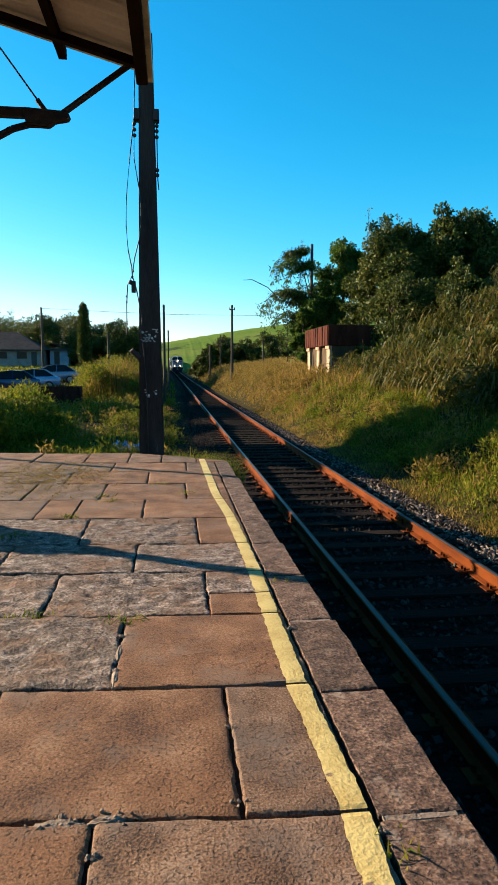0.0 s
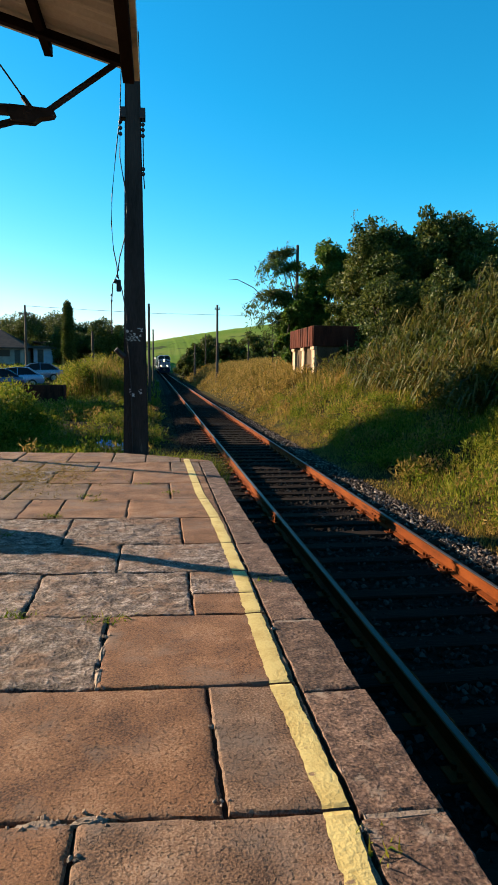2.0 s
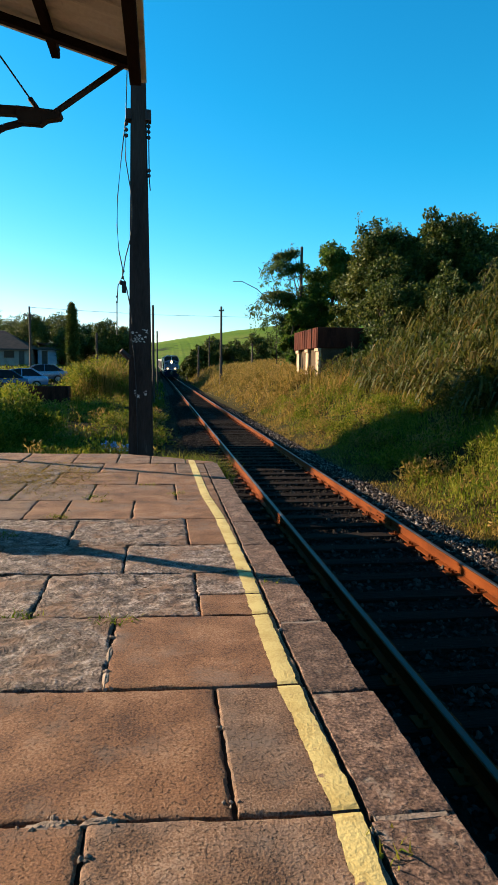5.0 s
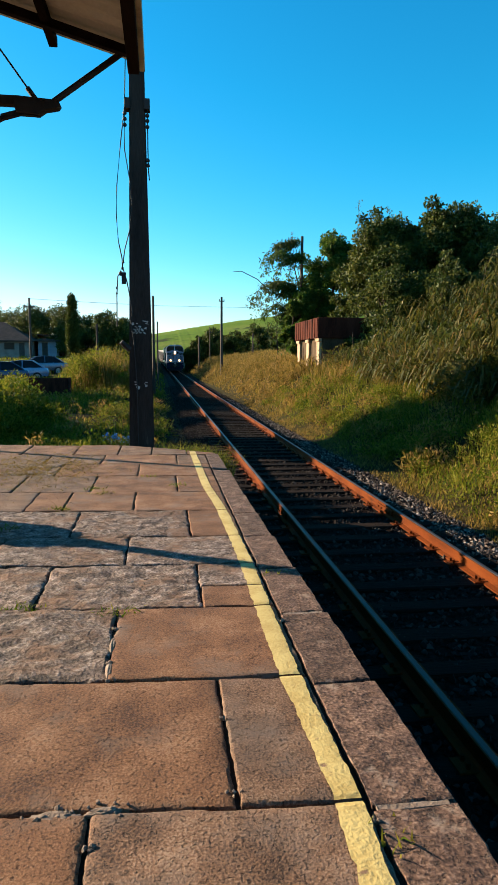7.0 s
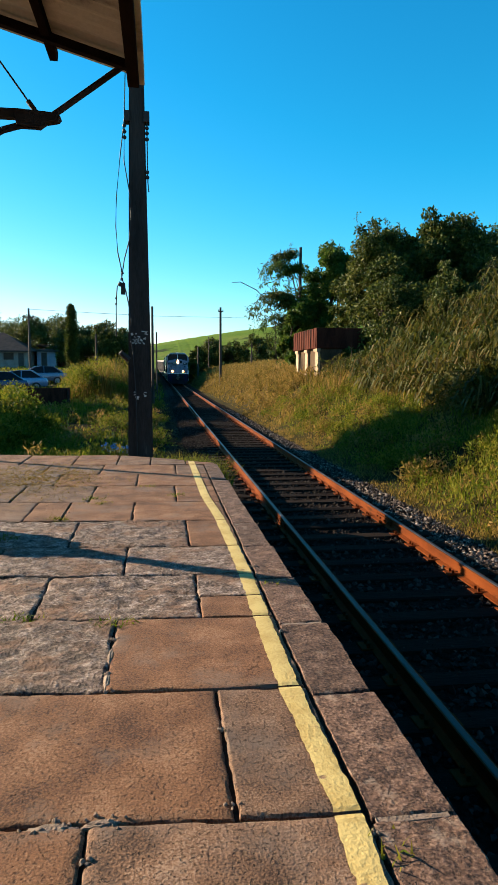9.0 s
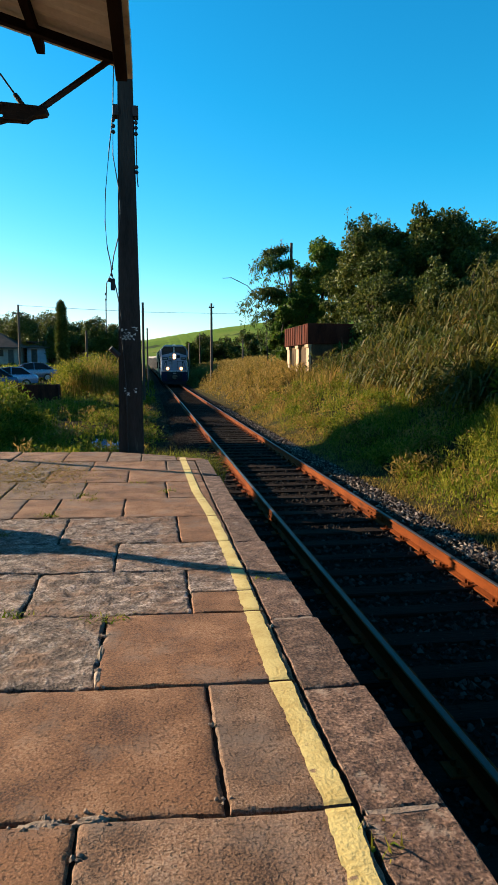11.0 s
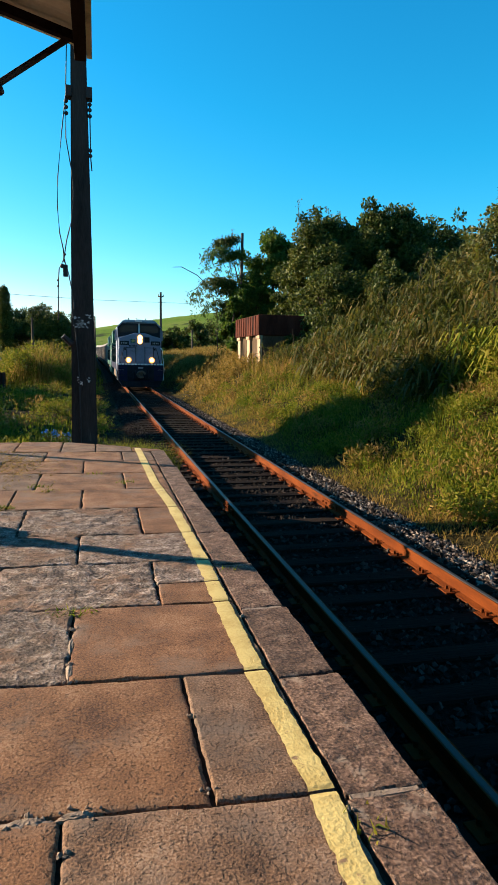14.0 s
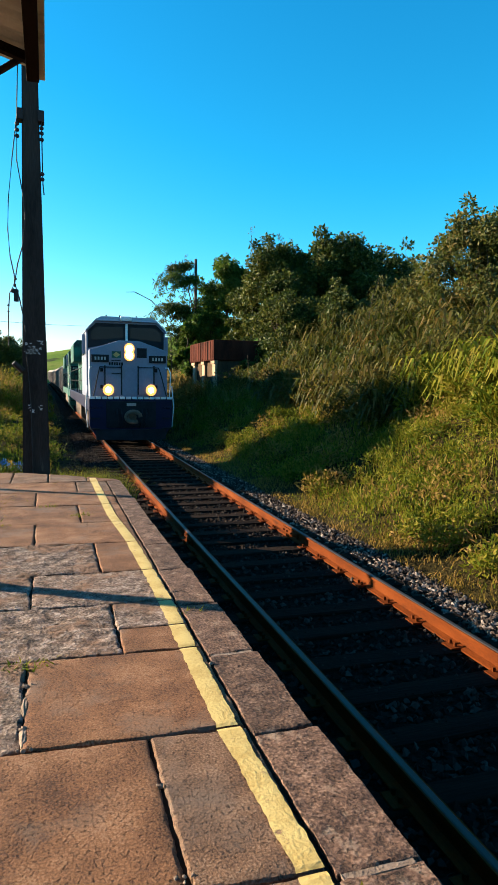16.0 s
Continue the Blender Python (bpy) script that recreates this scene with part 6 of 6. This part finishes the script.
def platform_slabs():
    rng = random.Random(31)
    rows = [-8, -7.1, -6.2, -5.2, -4.4, -3.4, -2.5, -1.6, -0.8, 0.15, 1.05, 1.945, 2.81, 3.675, 4.48, 5.225, 6.15, 7.05, 8.05, 8.98, 9.85]
    joints = {1.05: [-1.2, -0.195], 1.945: [-1.6, -0.71, 0.295], 2.81: [-1.15, -0.215], 3.675: [-1.5, -0.72, 0.29], 4.48: [-1.22, -0.22], 5.225: [-1.75, -0.725, 0.29],
              6.15: [-1.28, -0.92, -0.23], 7.05: [-1.6, -0.745, 0.23], 8.05: [-1.3, -0.25], 8.98: [-1.6, -0.8, 0.28]}
    red = {(1.945, 1), (2.81, 0), (0.15, 1), (5.225, 0), (6.15, 0), (6.15, 1), (6.15, 2), (7.05, 0), (7.05, 1), (8.05, 1), (8.98, 1), (8.05, 0), (1.05, 1), (3.675, 0)}
    grey = {(3.675, 1), (3.675, 2), (4.48, 0), (4.48, 1), (4.48, 2), (5.225, 1), (2.81, 1), (2.81, 2), (5.225, 2), (8.05, 2)}
    for r0, r1 in zip(rows, rows[1:]):
        js = joints.get(r0) or [-1.3 + rng.uniform(-.3, .3), -0.3 + rng.uniform(-.4, .4)]
        xs = [KERB_X - 0.002] + sorted(js, reverse=True)
        while xs[-1] > -6:
            xs.append(xs[-1] - rng.uniform(0.7, 1.05))
        xs[-1] = -6.8
        for k, (a, b) in enumerate(zip(xs, xs[1:])):
            worn = (r0, k) in grey or (r0 not in joints and rng.random() < 0.15)
            detail = 0 if r0 < 0.5 or a < -3 else 2 if r0 < 6 and a > -1.7 else 1
            mat = SLATE if worn else RED_STONE if (r0, k) in red else STONE
            lift = None if k else -0.001
            if (r0, k) == (3.675, 0):          # broken across: a red near piece, a grey far one
                slab(b, a, r0, 4.03, rng, mat, platform, 0.006, 0.002, detail, level=lift)
                slab(b, a, 4.03, r1, rng, SLATE, platform, 0.006, 0.003, detail, level=lift, flake=0.004)
                continue
            slab(b, a, r0, r1, rng, mat, platform, 0.006, 0.004 if worn else 0.0025, detail, level=lift, flake=(0.012 if k else 0.004) if worn else 0.0)
    # kerb stones at the track
    y = 1.04 - 11 * 0.82
    while y < 9.5:
        y2 = min(y + 0.82, 9.9)
        mid = edge_x((y + y2) / 2)
        slab(KERB_X + 0.001, mid + 0.005 + rng.uniform(-.012, .012), y, y2, rng, KERB, platform, 0.006, 0.005, 2 if 0.5 < y < 6 else 1 if y > 0.5 else 0, level=rng.uniform(-.006, 0), askew=False, flake=0.003)
        y = y2
    # closing row along the platform's slanting end
    xs = [0.9, 0.45, -0.1, -0.62, -1.3, -2.1, -3.0, -4.0, -5.2, -6.8]
    for a, b in zip(xs, xs[1:]):
        slab(b, a, 9.85 if a < 0.8 else 9.9, plat_end_y(b), rng, RED_STONE if rng.random() < 0.5 else STONE, platform, 0.008, 0.004, 1 if a > -3 else 0, slant=plat_end_y)


def yellow_line():
    ob = thing("yellow_line", "worn yellow painted safety line along the platform", "painted line")
    rng = random.Random(17)
    rows = [-8, -6.2, -4.4, -2.5, -0.8, 0.15, 1.05, 1.945, 2.81, 3.675, 4.03, 4.48, 5.225, 6.15, 7.05, 8.05, 8.98, 9.85, 10.2]
    def centre(y):
        return float(np.interp(y, [-8, 1.6, 1.93, 2.75, 3.6, 4.4, 5.2, 6.2, 7.3, 10.05], [0.64, 0.64, 0.662, 0.636, 0.64, 0.652, 0.645, 0.628, 0.565, 0.54]))
    for y0, y1 in zip(rows, rows[1:]):
        y0, y1 = y0 + skew(0.64), y1 + skew(0.64)
        n = max(3, int((y1 - y0) / 0.022))
        V, F = [], []
        for i in range(n + 1):
            y = y0 + 0.008 + (y1 - y0 - 0.016) * i / n
            c, w = centre(y), 0.049
            q = Vector((y * 9, y0, 2))
            bite = [0.006 * noise.noise(q) + 0.007 * noise.noise(q * 3.3) + 0.018 * max(0, noise.noise(q * 1.4 + Vector((0, 7, s))) - 0.25) * (1 if s else 1.4) for s in (0, 9)]
            dip = 0.004 * (i in (0, n))
            V += [(c - w + bite[0], y, 0.0042 - dip), (c - 0.02, y, 0.0052 - dip), (c + 0.02, y, 0.0052 - dip), (c + w - bite[1], y, 0.0042 - dip)]
        for i in range(n):
            F += [(4 * i + k, 4 * i + k + 1, 4 * i + k + 5, 4 * i + k + 4) for k in range(3)]
        o = new("paint_stretch", mesh_of("paint_stretch", V, F, YELLOW))
        o.parent = ob


def mortar_crumbs():
    rng = random.Random(44)
    ob = thing("broken_mortar", "crumbled mortar lumps in the open slab joints", "rubble")
    spots = [(-0.31, 1.968, 9, .05), (-0.15, 1.96, 7, .05), (-0.195, 1.8, 5, .012), (0.293, 1.99, 4, .02), (0.294, 2.45, 4, .012), (-0.214, 3.0, 9, .014), (-0.214, 3.4, 8, .014), (-0.2, 2.83, 5, .03), (0.72, 1.8, 6, .012), (-1.0, 6.6, 8, .12), (-1.2, 7.1, 8, .15), (0.722, 3.4, 5, .012), (-0.3, 4.5, 8, .1), (0.722, 4.6, 6, .02), (0.5, 4.46, 6, .08)]
    for x, y, n, s in spots:
        for _ in range(n):
            bm = B()
            r = rng.uniform(0.004, 0.011)
            bmesh.ops.create_icosphere(bm, subdivisions=1, radius=r, matrix=Matrix.Translation((x + rng.gauss(0, s), y + rng.gauss(0, s * .5), -0.003)))
            for v in bm.verts:
                v.co += Vector((rng.uniform(-1, 1), rng.uniform(-1, 1), rng.uniform(-1, 1))) * r * 0.3
            part("lump", bm, MORTAR, ob)


def joint_fill():
    """Old mortar in the kerb joints and two broken corners bedded in it."""
    rng = random.Random(71)
    for y in (1.86, 3.5, 5.14):
        bm = B()
        box(bm, 0.745, edge_x(y) - 0.02, y - 0.017, y + 0.014, -0.06, -0.006, 0.004)
        for v in bm.verts:
            v.co += Vector((0, rng.uniform(-.004, .004), rng.uniform(-.003, .003)))
        part("joint_mortar", bm, MORTAR, platform, "grey mortar filling a joint")
    for x, y, sx, sy in ((-0.31, 1.952, 0.085, 0.026), (-0.15, 1.956, 0.06, 0.02), (-0.21, 2.95, 0.016, 0.08), (-0.213, 3.2, 0.014, 0.09)):
        bm = B()
        bmesh.ops.create_icosphere(bm, subdivisions=3, radius=1.0)
        for v in bm.verts:
            q = v.co * 2.2 + Vector((x * 9, y * 5, 0))
            v.co *= 1 + 0.35 * noise.noise(q) + 0.2 * noise.noise(q * 2.7)
            v.co = Vector((x + v.co.x * sx, y + v.co.y * sy, -0.011 + v.co.z * 0.013))
        part("broken_corner", bm, MORTAR, platform, "crumbled stone corner")


platform_slabs()
joint_fill()
yellow_line()
mortar_crumbs()
motions()
